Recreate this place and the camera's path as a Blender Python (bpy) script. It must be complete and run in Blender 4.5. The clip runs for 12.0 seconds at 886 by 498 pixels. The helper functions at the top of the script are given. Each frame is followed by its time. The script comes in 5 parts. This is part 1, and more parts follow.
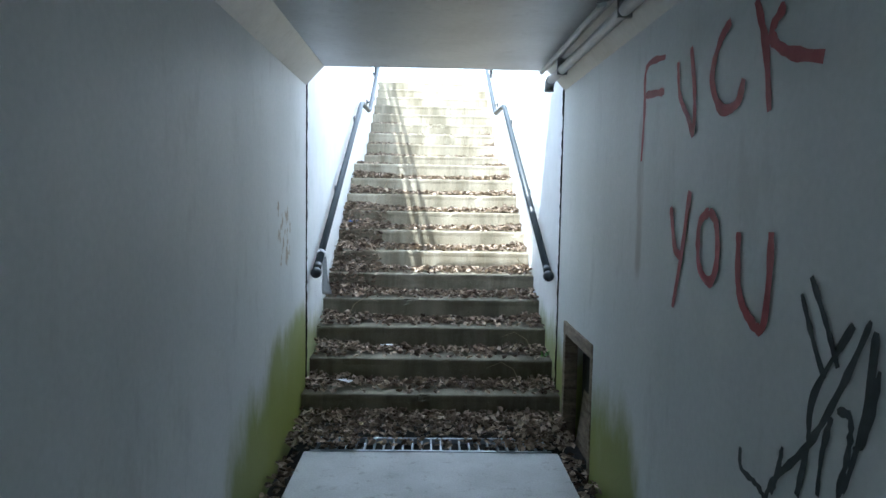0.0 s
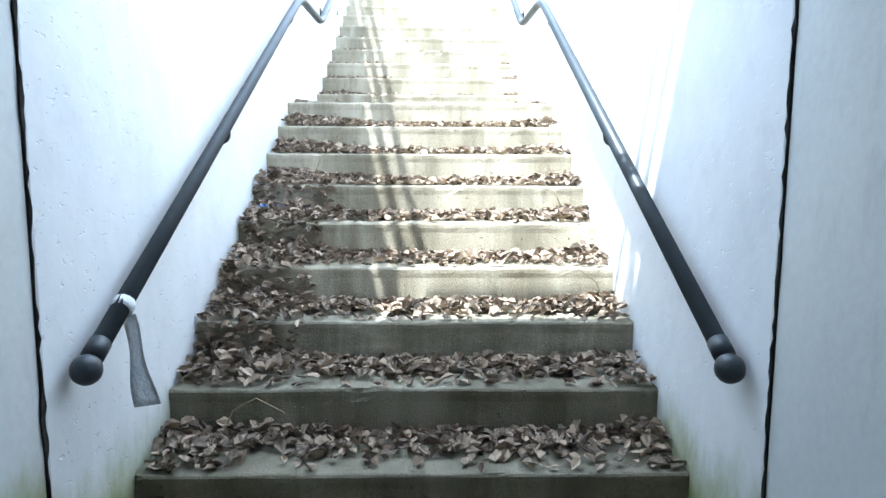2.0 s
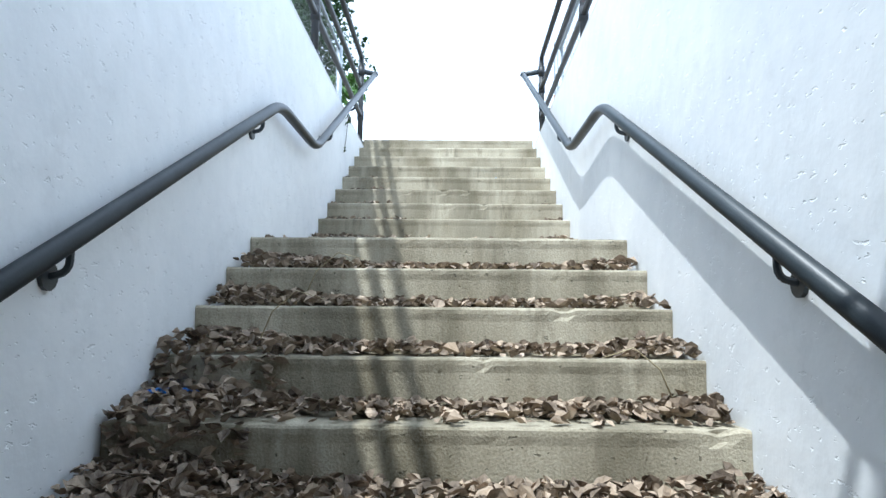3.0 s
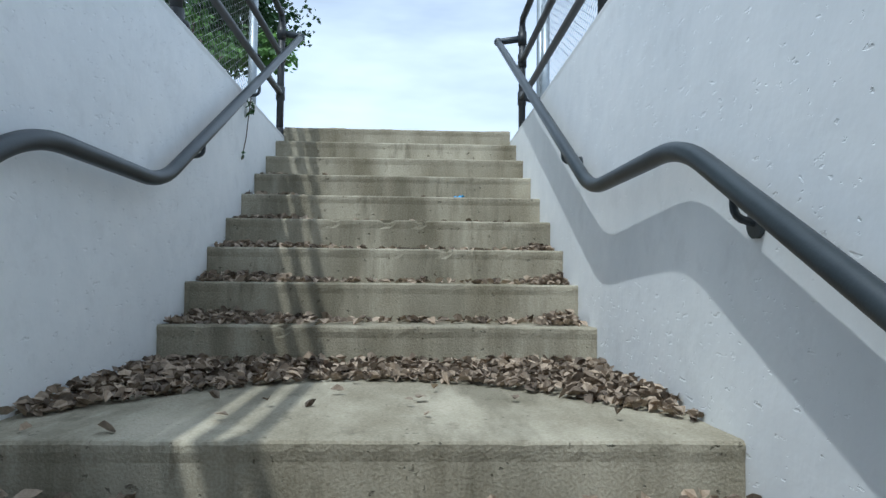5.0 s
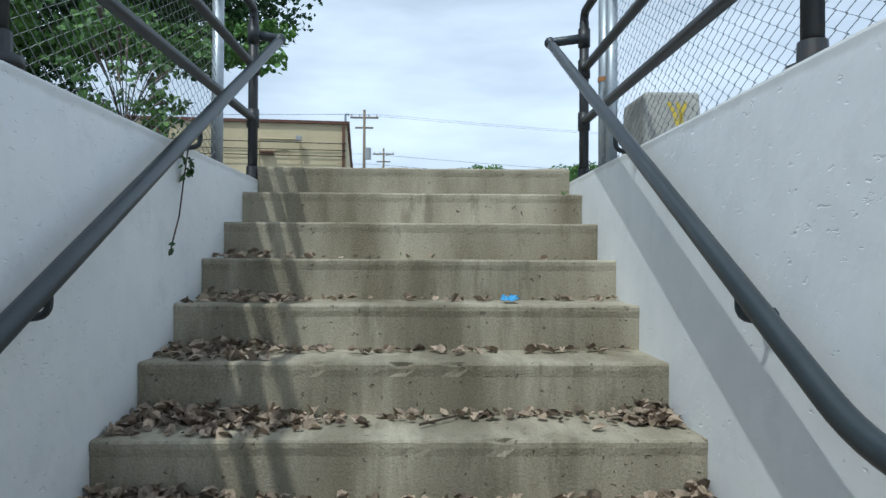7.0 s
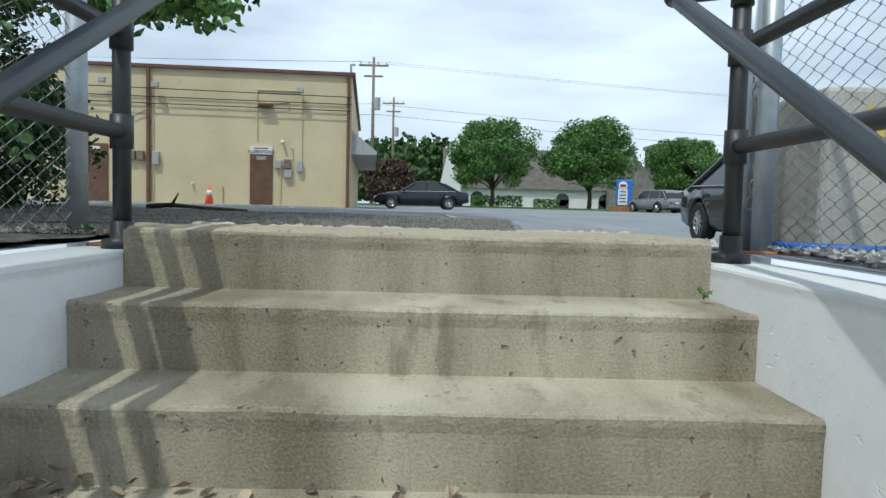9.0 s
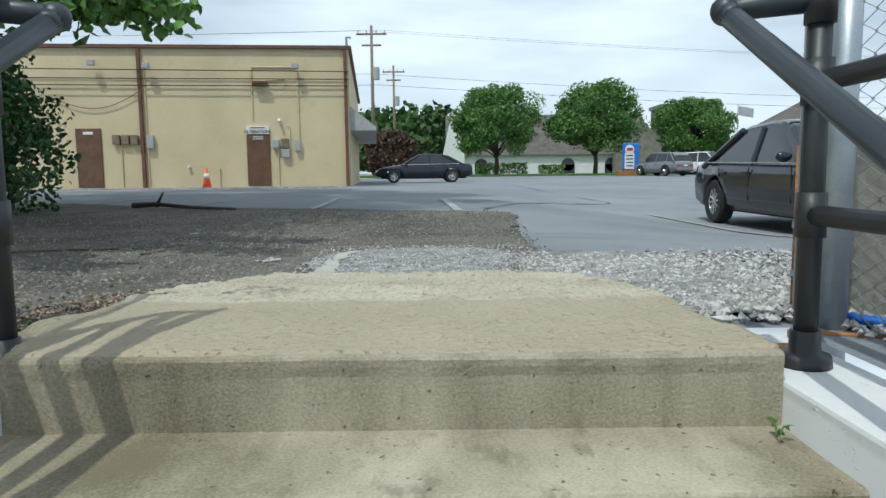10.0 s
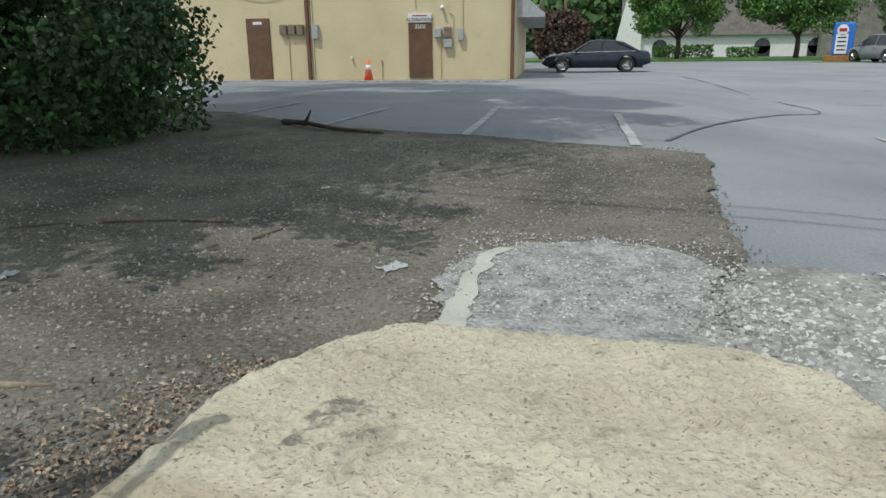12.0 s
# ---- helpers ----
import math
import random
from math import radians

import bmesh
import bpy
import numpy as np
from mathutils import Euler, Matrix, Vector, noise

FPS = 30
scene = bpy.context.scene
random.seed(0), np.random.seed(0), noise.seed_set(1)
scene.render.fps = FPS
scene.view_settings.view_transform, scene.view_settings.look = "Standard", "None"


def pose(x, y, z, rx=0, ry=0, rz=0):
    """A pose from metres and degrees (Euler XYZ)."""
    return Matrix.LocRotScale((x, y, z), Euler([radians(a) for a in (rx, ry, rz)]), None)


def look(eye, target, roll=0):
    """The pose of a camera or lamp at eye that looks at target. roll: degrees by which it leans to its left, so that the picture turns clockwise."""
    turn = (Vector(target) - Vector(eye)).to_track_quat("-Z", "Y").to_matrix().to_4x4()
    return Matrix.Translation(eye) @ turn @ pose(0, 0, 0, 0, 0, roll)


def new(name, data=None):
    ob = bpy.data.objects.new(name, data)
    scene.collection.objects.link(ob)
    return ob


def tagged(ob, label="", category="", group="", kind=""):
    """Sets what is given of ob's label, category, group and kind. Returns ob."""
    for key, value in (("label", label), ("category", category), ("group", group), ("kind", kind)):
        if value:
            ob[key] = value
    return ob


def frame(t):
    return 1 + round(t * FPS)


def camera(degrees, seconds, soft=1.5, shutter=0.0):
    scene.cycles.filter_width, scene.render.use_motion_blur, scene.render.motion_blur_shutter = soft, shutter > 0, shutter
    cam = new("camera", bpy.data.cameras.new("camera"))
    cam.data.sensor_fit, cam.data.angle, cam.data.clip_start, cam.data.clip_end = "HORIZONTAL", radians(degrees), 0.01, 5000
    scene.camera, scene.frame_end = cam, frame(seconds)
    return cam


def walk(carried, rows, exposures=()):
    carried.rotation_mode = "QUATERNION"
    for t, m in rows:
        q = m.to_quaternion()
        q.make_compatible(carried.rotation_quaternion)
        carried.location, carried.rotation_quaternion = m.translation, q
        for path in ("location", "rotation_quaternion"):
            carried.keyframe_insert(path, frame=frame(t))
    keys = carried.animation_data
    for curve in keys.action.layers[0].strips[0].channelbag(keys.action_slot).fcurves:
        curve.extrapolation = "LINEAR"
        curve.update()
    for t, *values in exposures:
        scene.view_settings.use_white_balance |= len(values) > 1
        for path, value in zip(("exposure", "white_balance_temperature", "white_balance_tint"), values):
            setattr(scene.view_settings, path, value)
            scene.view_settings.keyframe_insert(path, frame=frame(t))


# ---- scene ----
cam = camera(65.7, 12.0)
PATH = [
    (0, (-0.047, 1.246, 1.57), (0.0, 3.24, 1.421), 1.0),
    (0.5, (0.001, 2.093, 1.563), (0.056, 4.084, 1.377), 0.8),
    (1, (0.005, 2.922, 1.53), (0.014, 4.909, 1.303), 0.7),
    (1.5, (-0.033, 3.73, 1.493), (-0.036, 5.703, 1.164), 0.7),
    (2, (0.038, 4.533, 1.556), (0.087, 6.516, 1.302), 0.3),
    (2.5, (0.08, 5.31, 1.49), (0.041, 7.307, 1.397), 0.2),
    (3.2, (0.086, 6.307, 1.544), (0.054, 8.286, 1.827), 0.7),
    (4.8, (0.139, 7.63, 2.205), (0.183, 9.592, 2.323), 0.1),
    (5, (0.135, 7.765, 2.315), (0.22, 9.727, 2.41), 0.6),
    (5.5, (0.128, 8.166, 2.513), (0.149, 10.129, 2.607), 0.6),
    (6, (0.106, 8.555, 2.684), (0.209, 10.521, 2.773), 0.9),
    (6.5, (0.053, 8.925, 2.852), (0.134, 10.899, 2.929), -0.5),
    (7, (0.063, 9.265, 3.024), (0.116, 11.264, 3.05), 0.3),
    (7.2, (0.025, 9.439, 3.119), (-0.011, 11.438, 3.128), -0.1),
    (8.8, (0.07, 11.0, 3.557), (0.15, 12.995, 3.452), 1.4),
    (9, (0.045, 11.16, 3.642), (0.073, 13.156, 3.519), 1.4),
    (9.5, (0.115, 11.475, 3.788), (0.202, 13.465, 3.602), 1.1),
    (10, (0.115, 11.736, 3.972), (0.124, 13.724, 3.751), -0.6),
    (10.5, (0.075, 12.081, 4.132), (-0.168, 14.048, 3.863), -0.5),
    (11, (0.07, 12.347, 4.252), (-0.3, 14.282, 3.906), -0.7),
    (11.5, (0.045, 12.645, 4.345), (-0.424, 14.536, 3.89), -0.8),
    (12, (0.046, 12.88, 4.461), (-0.4, 14.75, 3.909), -0.6),
]
EXPOSURES = [(0.0, 1.95, 5400, 6), (1.0, 2.05, 5400, 6), (2.0, 2.2, 5350, 6), (2.5, 1.45, 5400, 6), (3.2, 0.5, 5500, 6), (4.0, 0.0, 5500, 6), (4.8, -0.38, 5450, 5), (5.5, -0.55, 5520, 3), (6.5, -0.67, 5580, 3), (8.8, -0.58, 5850, 3), (10.5, -0.6, 6050, 3), (12.0, -0.57, 6300, 5)]
walk(cam, [(t, look(eye, target, roll)) for t, eye, target, roll in PATH], EXPOSURES)

# ---- light ----
SUN_TO = Vector((0.29, 0.45, -1.0)).normalized()
sun = new("sun", bpy.data.lights.new("sun", "SUN"))
sun.data.energy, sun.data.angle, sun.data.color = 3.6, radians(0.6), (1.0, 0.95, 0.86)
sun.rotation_euler = SUN_TO.to_track_quat("-Z", "Y").to_euler()
world = bpy.data.worlds.new("sky")
scene.world = world
world.use_nodes = True
wn, wl = world.node_tree.nodes, world.node_tree.links
sky = wn.new("ShaderNodeTexSky")
sky.sky_type, sky.sun_disc = "NISHITA", False
sky.sun_elevation, sky.sun_rotation = radians(61.8), radians(212.8)
sky.dust_density, sky.air_density = 2.0, 1.0
wmap = wn.new("ShaderNodeMapping")
wco = wn.new("ShaderNodeTexCoord")
wmap.inputs["Scale"].default_value = (1.0, 1.0, 4.0)
wnoise = wn.new("ShaderNodeTexNoise")
wnoise.inputs["Scale"].default_value, wnoise.inputs["Detail"].default_value = 2.2, 5
wramp = wn.new("ShaderNodeMapRange")
wramp.inputs[1].default_value, wramp.inputs[2].default_value = 0.3, 0.7
wramp.inputs[3].default_value, wramp.inputs[4].default_value = 0.38, 0.97
wmix = wn.new("ShaderNodeMix")
wmix.data_type = "RGBA"
wmix.inputs[7].default_value = (15.9, 17.0, 18.4, 1)
wl.new(wco.outputs["Generated"], wmap.inputs[0])
wl.new(wmap.outputs[0], wnoise.inputs[0])
wl.new(wnoise.outputs[0], wramp.inputs[0])
wl.new(wramp.outputs[0], wmix.inputs[0])
wl.new(sky.outputs[0], wmix.inputs[6])
wl.new(wmix.outputs[2], wn["Background"].inputs[0])
wn["Background"].inputs[1].default_value = 0.10

# ---- materials ----
def mat(name, c1, c2, rough=0.8, scale=6.0, metal=0.0, bump=0.2, grain=90.0, spots=None, spot_amount=0.5, stretch=(1, 1, 1), island=False, objrand=0.0, spec=0.5, pits=0.0, pit_scale=18.0, pit_from=0.66, pit_stretch=(1, 1, 1), pit_dirt=0.0, fine_amount=0.45):
    """Two-colour surface: broad blotches, fine grain, optional darker spots and relief, in world metres."""
    m = bpy.data.materials.new(name)
    m.use_nodes = True
    n, l = m.node_tree.nodes, m.node_tree.links
    b = n["Principled BSDF"]
    geo = n.new("ShaderNodeNewGeometry")
    mp = n.new("ShaderNodeMapping")
    mp.inputs["Scale"].default_value = stretch
    l.new(geo.outputs["Position"], mp.inputs[0])
    big = n.new("ShaderNodeTexNoise")
    big.inputs["Scale"].default_value, big.inputs["Detail"].default_value = scale, 6
    l.new(mp.outputs[0], big.inputs[0])
    fine = n.new("ShaderNodeTexNoise")
    fine.inputs["Scale"].default_value, fine.inputs["Detail"].default_value = grain, 4
    l.new(geo.outputs["Position"], fine.inputs[0])
    fac = n.new("ShaderNodeMath")
    fac.operation = "MULTIPLY_ADD"
    l.new(fine.outputs[0], fac.inputs[0])
    fac.inputs[1].default_value = fine_amount
    l.new(big.outputs[0], fac.inputs[2])
    rng = n.new("ShaderNodeMapRange")
    rng.inputs[1].default_value, rng.inputs[2].default_value = 0.275 + 0.5 * fine_amount, 0.725 + 0.5 * fine_amount
    l.new(fac.outputs[0], rng.inputs[0])
    mix = n.new("ShaderNodeMix")
    mix.data_type = "RGBA"
    mix.inputs[6].default_value, mix.inputs[7].default_value = (*c1, 1), (*c2, 1)
    src = rng.outputs[0]
    if island or objrand:
        add = n.new("ShaderNodeMath")
        add.operation = "MULTIPLY_ADD"
        if island:
            l.new(geo.outputs["Random Per Island"], add.inputs[0])
        else:
            oi = n.new("ShaderNodeObjectInfo")
            l.new(oi.outputs["Random"], add.inputs[0])
        add.inputs[1].default_value = 0.8 if island else objrand
        sc = n.new("ShaderNodeMath")
        sc.operation = "MULTIPLY"
        sc.inputs[1].default_value = 0.3 if island else 1.0
        l.new(rng.outputs[0], sc.inputs[0])
        l.new(sc.outputs[0], add.inputs[2])
        src = add.outputs[0]
    l.new(src, mix.inputs[0])
    out = mix.outputs[2]
    if spots:
        sp = n.new("ShaderNodeTexNoise")
        sp.inputs["Scale"].default_value, sp.inputs["Detail"].default_value, sp.inputs["Roughness"].default_value = scale * 3.1, 8, 0.7
        l.new(mp.outputs[0], sp.inputs[0])
        sr = n.new("ShaderNodeMapRange")
        sr.inputs[1].default_value, sr.inputs[2].default_value, sr.inputs[4].default_value = 0.56, 0.66, spot_amount
        l.new(sp.outputs[0], sr.inputs[0])
        m2 = n.new("ShaderNodeMix")
        m2.data_type = "RGBA"
        m2.inputs[7].default_value = (*spots, 1)
        l.new(sr.outputs[0], m2.inputs[0])
        l.new(out, m2.inputs[6])
        out = m2.outputs[2]
    l.new(out, b.inputs["Base Color"])
    b.inputs["Roughness"].default_value, b.inputs["Metallic"].default_value = rough, metal
    b.inputs["Specular IOR Level"].default_value = spec
    if bump:
        bp = n.new("ShaderNodeBump")
        bp.inputs["Strength"].default_value, bp.inputs["Distance"].default_value = bump, 0.02
        l.new(fac.outputs[0], bp.inputs["Height"])
        l.new(bp.outputs[0], b.inputs["Normal"])
        if pits:
            pn = n.new("ShaderNodeTexNoise")
            pn.inputs["Scale"].default_value, pn.inputs["Detail"].default_value, pn.inputs["Roughness"].default_value = pit_scale, 3, 0.55
            pm = n.new("ShaderNodeMapping")
            pm.inputs["Scale"].default_value = pit_stretch
            l.new(geo.outputs["Position"], pm.inputs[0])
            l.new(pm.outputs[0], pn.inputs[0])
            pr = n.new("ShaderNodeMapRange")
            pr.inputs[1].default_value, pr.inputs[2].default_value, pr.inputs[3].default_value, pr.inputs[4].default_value = pit_from, pit_from + 0.05, 1.0, 0.0
            l.new(pn.outputs[0], pr.inputs[0])
            b2 = n.new("ShaderNodeBump")
            b2.inputs["Strength"].default_value, b2.inputs["Distance"].default_value = pits, 0.02
            l.new(pr.outputs[0], b2.inputs["Height"])
            l.new(bp.outputs[0], b2.inputs["Normal"])
            l.new(b2.outputs[0], b.inputs["Normal"])
            if pit_dirt:
                inv = n.new("ShaderNodeMapRange")
                inv.inputs[3].default_value, inv.inputs[4].default_value = pit_dirt, 0.0
                l.new(pr.outputs[0], inv.inputs[0])
                pmix = n.new("ShaderNodeMix")
                pmix.data_type = "RGBA"
                pmix.inputs[7].default_value = (*[c * 0.35 for c in c1], 1)
                l.new(inv.outputs[0], pmix.inputs[0])
                l.new(out, pmix.inputs[6])
                l.new(pmix.outputs[2], b.inputs["Base Color"])
    return m


def stain_or_shade(m, colour, lo, hi, soft, amount, scale, streak=(1, 1, 1), lo_cut=0.95, hi_cut=1.4):
    """Lays stains or painted shade of their own ragged shape over a material, inside the box lo-hi (metres)."""
    n, l = m.node_tree.nodes, m.node_tree.links
    b = n["Principled BSDF"]
    old = b.inputs["Base Color"].links[0].from_socket
    geo = n.new("ShaderNodeNewGeometry")
    sep = n.new("ShaderNodeSeparateXYZ")
    l.new(geo.outputs["Position"], sep.inputs[0])
    mp = n.new("ShaderNodeMapping")
    mp.inputs["Scale"].default_value = streak
    l.new(geo.outputs["Position"], mp.inputs[0])
    nz = n.new("ShaderNodeTexNoise")
    nz.inputs["Scale"].default_value, nz.inputs["Detail"].default_value, nz.inputs["Roughness"].default_value = scale, 7, 0.65
    l.new(mp.outputs[0], nz.inputs[0])
    f = None
    for axis in range(3):
        for edge, sign in ((lo[axis], 1), (hi[axis], -1)):
            if edge is None:
                continue
            r = n.new("ShaderNodeMapRange")
            r.interpolation_type = "SMOOTHSTEP"
            r.inputs[1].default_value, r.inputs[2].default_value = edge - sign * soft, edge + sign * soft
            l.new(sep.outputs[axis], r.inputs[0])
            if f is None:
                f = r.outputs[0]
            else:
                k = n.new("ShaderNodeMath")
                k.operation = "MULTIPLY"
                l.new(f, k.inputs[0])
                l.new(r.outputs[0], k.inputs[1])
                f = k.outputs[0]
    add = n.new("ShaderNodeMath")
    add.operation = "ADD"
    l.new(f, add.inputs[0])
    l.new(nz.outputs[0], add.inputs[1])
    r2 = n.new("ShaderNodeMapRange")
    r2.interpolation_type = "SMOOTHSTEP"
    r2.inputs[1].default_value, r2.inputs[2].default_value, r2.inputs[4].default_value = lo_cut, hi_cut, amount
    l.new(add.outputs[0], r2.inputs[0])
    mix = n.new("ShaderNodeMix")
    mix.data_type = "RGBA"
    mix.inputs[7].default_value = (*colour, 1)
    l.new(r2.outputs[0], mix.inputs[0])
    l.new(old, mix.inputs[6])
    l.new(mix.outputs[2], b.inputs["Base Color"])


ALGAE = (0.24, 0.27, 0.05)
M_TUNNEL = mat("tunnel_paint", (0.62, 0.65, 0.64), (0.74, 0.76, 0.75), 0.55, 1.6, bump=0.12, grain=40, spots=(0.42, 0.43, 0.41), spot_amount=0.25, stretch=(1, 1, 0.35))
stain_or_shade(M_TUNNEL, ALGAE, (None, 4.05, None), (None, 6.6, 0.60), 0.5, 0.95, 2.0, (1, 1, 0.5))
stain_or_shade(M_TUNNEL, (0.36, 0.29, 0.19), (None, 5.15, 1.05), (-0.5, 5.75, 1.6), 0.12, 0.85, 10, (1, 1, 0.7), 1.50, 1.56)
stain_or_shade(M_TUNNEL, ALGAE, (None, 4.9, None), (-0.5, 6.6, 0.85), 0.3, 0.9, 2.4, (1, 1, 0.5), 1.1, 1.5)
stain_or_shade(M_TUNNEL, (0.28, 0.24, 0.2), (0.5, 4.30, 1.2), (None, 4.42, 2.0), 0.1, 0.5, 9, (1, 1, 0.2))
M_WALL = mat("stair_wall_paint", (0.74, 0.76, 0.77), (0.84, 0.85, 0.85), 0.7, 1.6, bump=0.4, grain=9, spots=(0.62, 0.63, 0.63), spot_amount=0.25, pits=0.4, pit_scale=40, pit_from=0.655, pit_stretch=(1, 0.6, 1.3))
stain_or_shade(M_WALL, ALGAE, (None, None, None), (None, 7.4, 0.75), 0.5, 0.85, 3.0, (1, 1, 0.5))
stain_or_shade(M_WALL, (0.33, 0.32, 0.28), (None, None, 3.44), (None, None, None), 0.03, 0.3, 5)
M_CEIL = mat("ceiling_paint", (0.50, 0.51, 0.50), (0.62, 0.63, 0.62), 0.4, 2.5, bump=0.1, grain=30, spots=(0.36, 0.36, 0.35), spot_amount=0.3)
M_CONC = mat("step_concrete", (0.17, 0.145, 0.092), (0.49, 0.445, 0.34), 0.9, 3.4, bump=0.4, grain=130, spots=(0.115, 0.10, 0.064), spot_amount=0.45, stretch=(1, 0.5, 0.22), pits=0.8, pit_scale=38, pit_from=0.675, pit_dirt=0.4, fine_amount=0.4)
stain_or_shade(M_CONC, (0.10, 0.088, 0.055), (None, None, None), (None, 12.8, None), 0.6, 0.45, 2.6, (1.6, 0.3, 0.25), 1.46, 1.62)
# greenish grime on the lower flight, with its shade painted into the colour
stain_or_shade(M_CONC, (0.05, 0.052, 0.03), (None, None, None), (None, 7.6, None), 0.8, 0.5, 3.5, (1, 1, 2.5))
M_SLAB = mat("landing_concrete", (0.36, 0.325, 0.245), (0.52, 0.475, 0.365), 0.9, 2.5, bump=0.9, grain=48, spots=(0.22, 0.20, 0.155), spot_amount=0.6, pits=0.8, pit_scale=62, pit_from=0.635, pit_stretch=(1, 1.5, 1), pit_dirt=0.5, fine_amount=0.8)
stain_or_shade(M_SLAB, (0.36, 0.305, 0.21), (None, None, None), (None, 14.05, None), 0.05, 0.75, 5, (1, 1, 1), 0.9, 1.6)
stain_or_shade(M_SLAB, (0.13, 0.12, 0.105), (-0.78, 14.15, None), (-0.38, 14.62, None), 0.12, 0.8, 11, (1, 1, 1), 1.45, 1.6)
M_FLOOR = mat("tunnel_floor", (0.40, 0.41, 0.40), (0.55, 0.56, 0.55), 0.6, 3.5, bump=0.15, grain=80, spots=(0.22, 0.21, 0.19), spot_amount=0.5, fine_amount=0.6)
M_PIPE = mat("rail_paint", (0.022, 0.030, 0.036), (0.035, 0.045, 0.052), 0.42, 9, bump=0.06, grain=150)
M_RUSTPIPE = mat("railing_paint", (0.018, 0.020, 0.022), (0.030, 0.033, 0.036), 0.45, 9, bump=0.08, grain=120, spots=(0.06, 0.025, 0.012), spot_amount=0.6)
M_GALV = mat("galvanised", (0.30, 0.34, 0.37), (0.42, 0.46, 0.49), 0.45, 12, metal=0.6, bump=0.05, grain=140)
M_WIRE = mat("fence_wire", (0.20, 0.21, 0.21), (0.33, 0.34, 0.34), 0.5, 20, metal=0.5, bump=0)
M_RUST = mat("rust", (0.22, 0.09, 0.03), (0.42, 0.20, 0.07), 0.85, 14, bump=0.4, spots=(0.10, 0.04, 0.02))
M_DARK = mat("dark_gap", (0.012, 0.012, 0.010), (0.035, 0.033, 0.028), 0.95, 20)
M_WOOD = mat("old_wood", (0.12, 0.09, 0.06), (0.30, 0.25, 0.18), 0.9, 5, bump=0.5, grain=60, spots=(0.06, 0.045, 0.03), stretch=(1, 1, 6))
M_LEAF = mat("dead_leaf", (0.045, 0.031, 0.022), (0.48, 0.38, 0.28), 0.85, 40, bump=0.15, grain=160, island=True)
M_GREEN = mat("leaf_green", (0.030, 0.085, 0.016), (0.13, 0.26, 0.05), 0.6, 3, bump=0, island=True)
M_DGREEN = mat("bush_leaf", (0.018, 0.045, 0.012), (0.06, 0.14, 0.035), 0.6, 3, bump=0, island=True)
M_FARGREEN = mat("far_leaf", (0.025, 0.060, 0.014), (0.085, 0.165, 0.04), 0.7, 1, bump=0, island=True)
M_BARK = mat("bark", (0.06, 0.045, 0.035), (0.14, 0.11, 0.085), 0.95, 8, bump=0.6)
M_ASPH = mat("asphalt", (0.165, 0.18, 0.195), (0.25, 0.265, 0.28), 0.92, 0.35, bump=0.25, grain=60, spots=(0.12, 0.125, 0.13), spot_amount=0.45, fine_amount=0.8)
M_DIRT = mat("dirt", (0.055, 0.050, 0.039), (0.175, 0.160, 0.130), 0.97, 1.3, bump=0.9, grain=45, spots=(0.24, 0.22, 0.19), spot_amount=0.35, fine_amount=1.0)
M_GRAVELBED = mat("gravel_bed", (0.14, 0.135, 0.125), (0.33, 0.32, 0.30), 0.95, 6, bump=1.0, grain=38, fine_amount=0.8)
M_STONE = mat("gravel_stone", (0.10, 0.097, 0.093), (0.60, 0.59, 0.57), 0.9, 12, bump=0.2, island=True)
M_GRIT = mat("grit_stone", (0.07, 0.066, 0.058), (0.30, 0.29, 0.265), 0.9, 12, bump=0, island=True)
M_PATCH = mat("pale_patch", (0.15, 0.15, 0.145), (0.40, 0.395, 0.385), 0.93, 7, bump=1.0, grain=45, spots=(0.18, 0.175, 0.165), spot_amount=0.5, fine_amount=0.9)
M_LINE = mat("road_line", (0.26, 0.27, 0.27), (0.44, 0.44, 0.43), 0.9, 5, bump=0.2, spots=(0.2, 0.2, 0.2), spot_amount=0.8)
M_TAR = mat("tar_seam", (0.08, 0.082, 0.084), (0.14, 0.143, 0.146), 0.9, 5)
M_GRASS = mat("grass", (0.04, 0.10, 0.02), (0.10, 0.19, 0.04), 0.95, 2, bump=0.5, grain=30)
M_BEIGE = mat("beige_block", (0.56, 0.47, 0.29), (0.66, 0.56, 0.36), 0.85, 0.7, bump=0.15, grain=20, spots=(0.46, 0.39, 0.25), spot_amount=0.3)
M_BROWN = mat("brown_metal", (0.10, 0.045, 0.03), (0.17, 0.08, 0.05), 0.6, 3, bump=0.05)
M_DOOR = mat("brown_door", (0.10, 0.05, 0.028), (0.16, 0.085, 0.045), 0.6, 4, bump=0.1)
M_WHITE = mat("white_paint", (0.68, 0.68, 0.66), (0.78, 0.78, 0.76), 0.6, 4, bump=0.05)
M_GREY = mat("grey_box", (0.32, 0.33, 0.33), (0.42, 0.43, 0.43), 0.5, 6, bump=0.05)
M_ROOF = mat("shingle", (0.085, 0.075, 0.068), (0.15, 0.135, 0.12), 0.95, 2, bump=0.3, grain=8)
M_FSTONE = mat("field_stone", (0.16, 0.15, 0.13), (0.30, 0.28, 0.25), 0.95, 1.2, bump=0.4, grain=5)
M_GLASS = mat("dark_glass", (0.02, 0.025, 0.03), (0.035, 0.04, 0.045), 0.06, 2, bump=0)
M_CARBLUE = mat("navy_car_paint", (0.012, 0.016, 0.028), (0.018, 0.024, 0.040), 0.2, 2, bump=0)
M_CARGREY = mat("graphite_car_paint", (0.014, 0.017, 0.022), (0.022, 0.026, 0.032), 0.12, 2, bump=0)
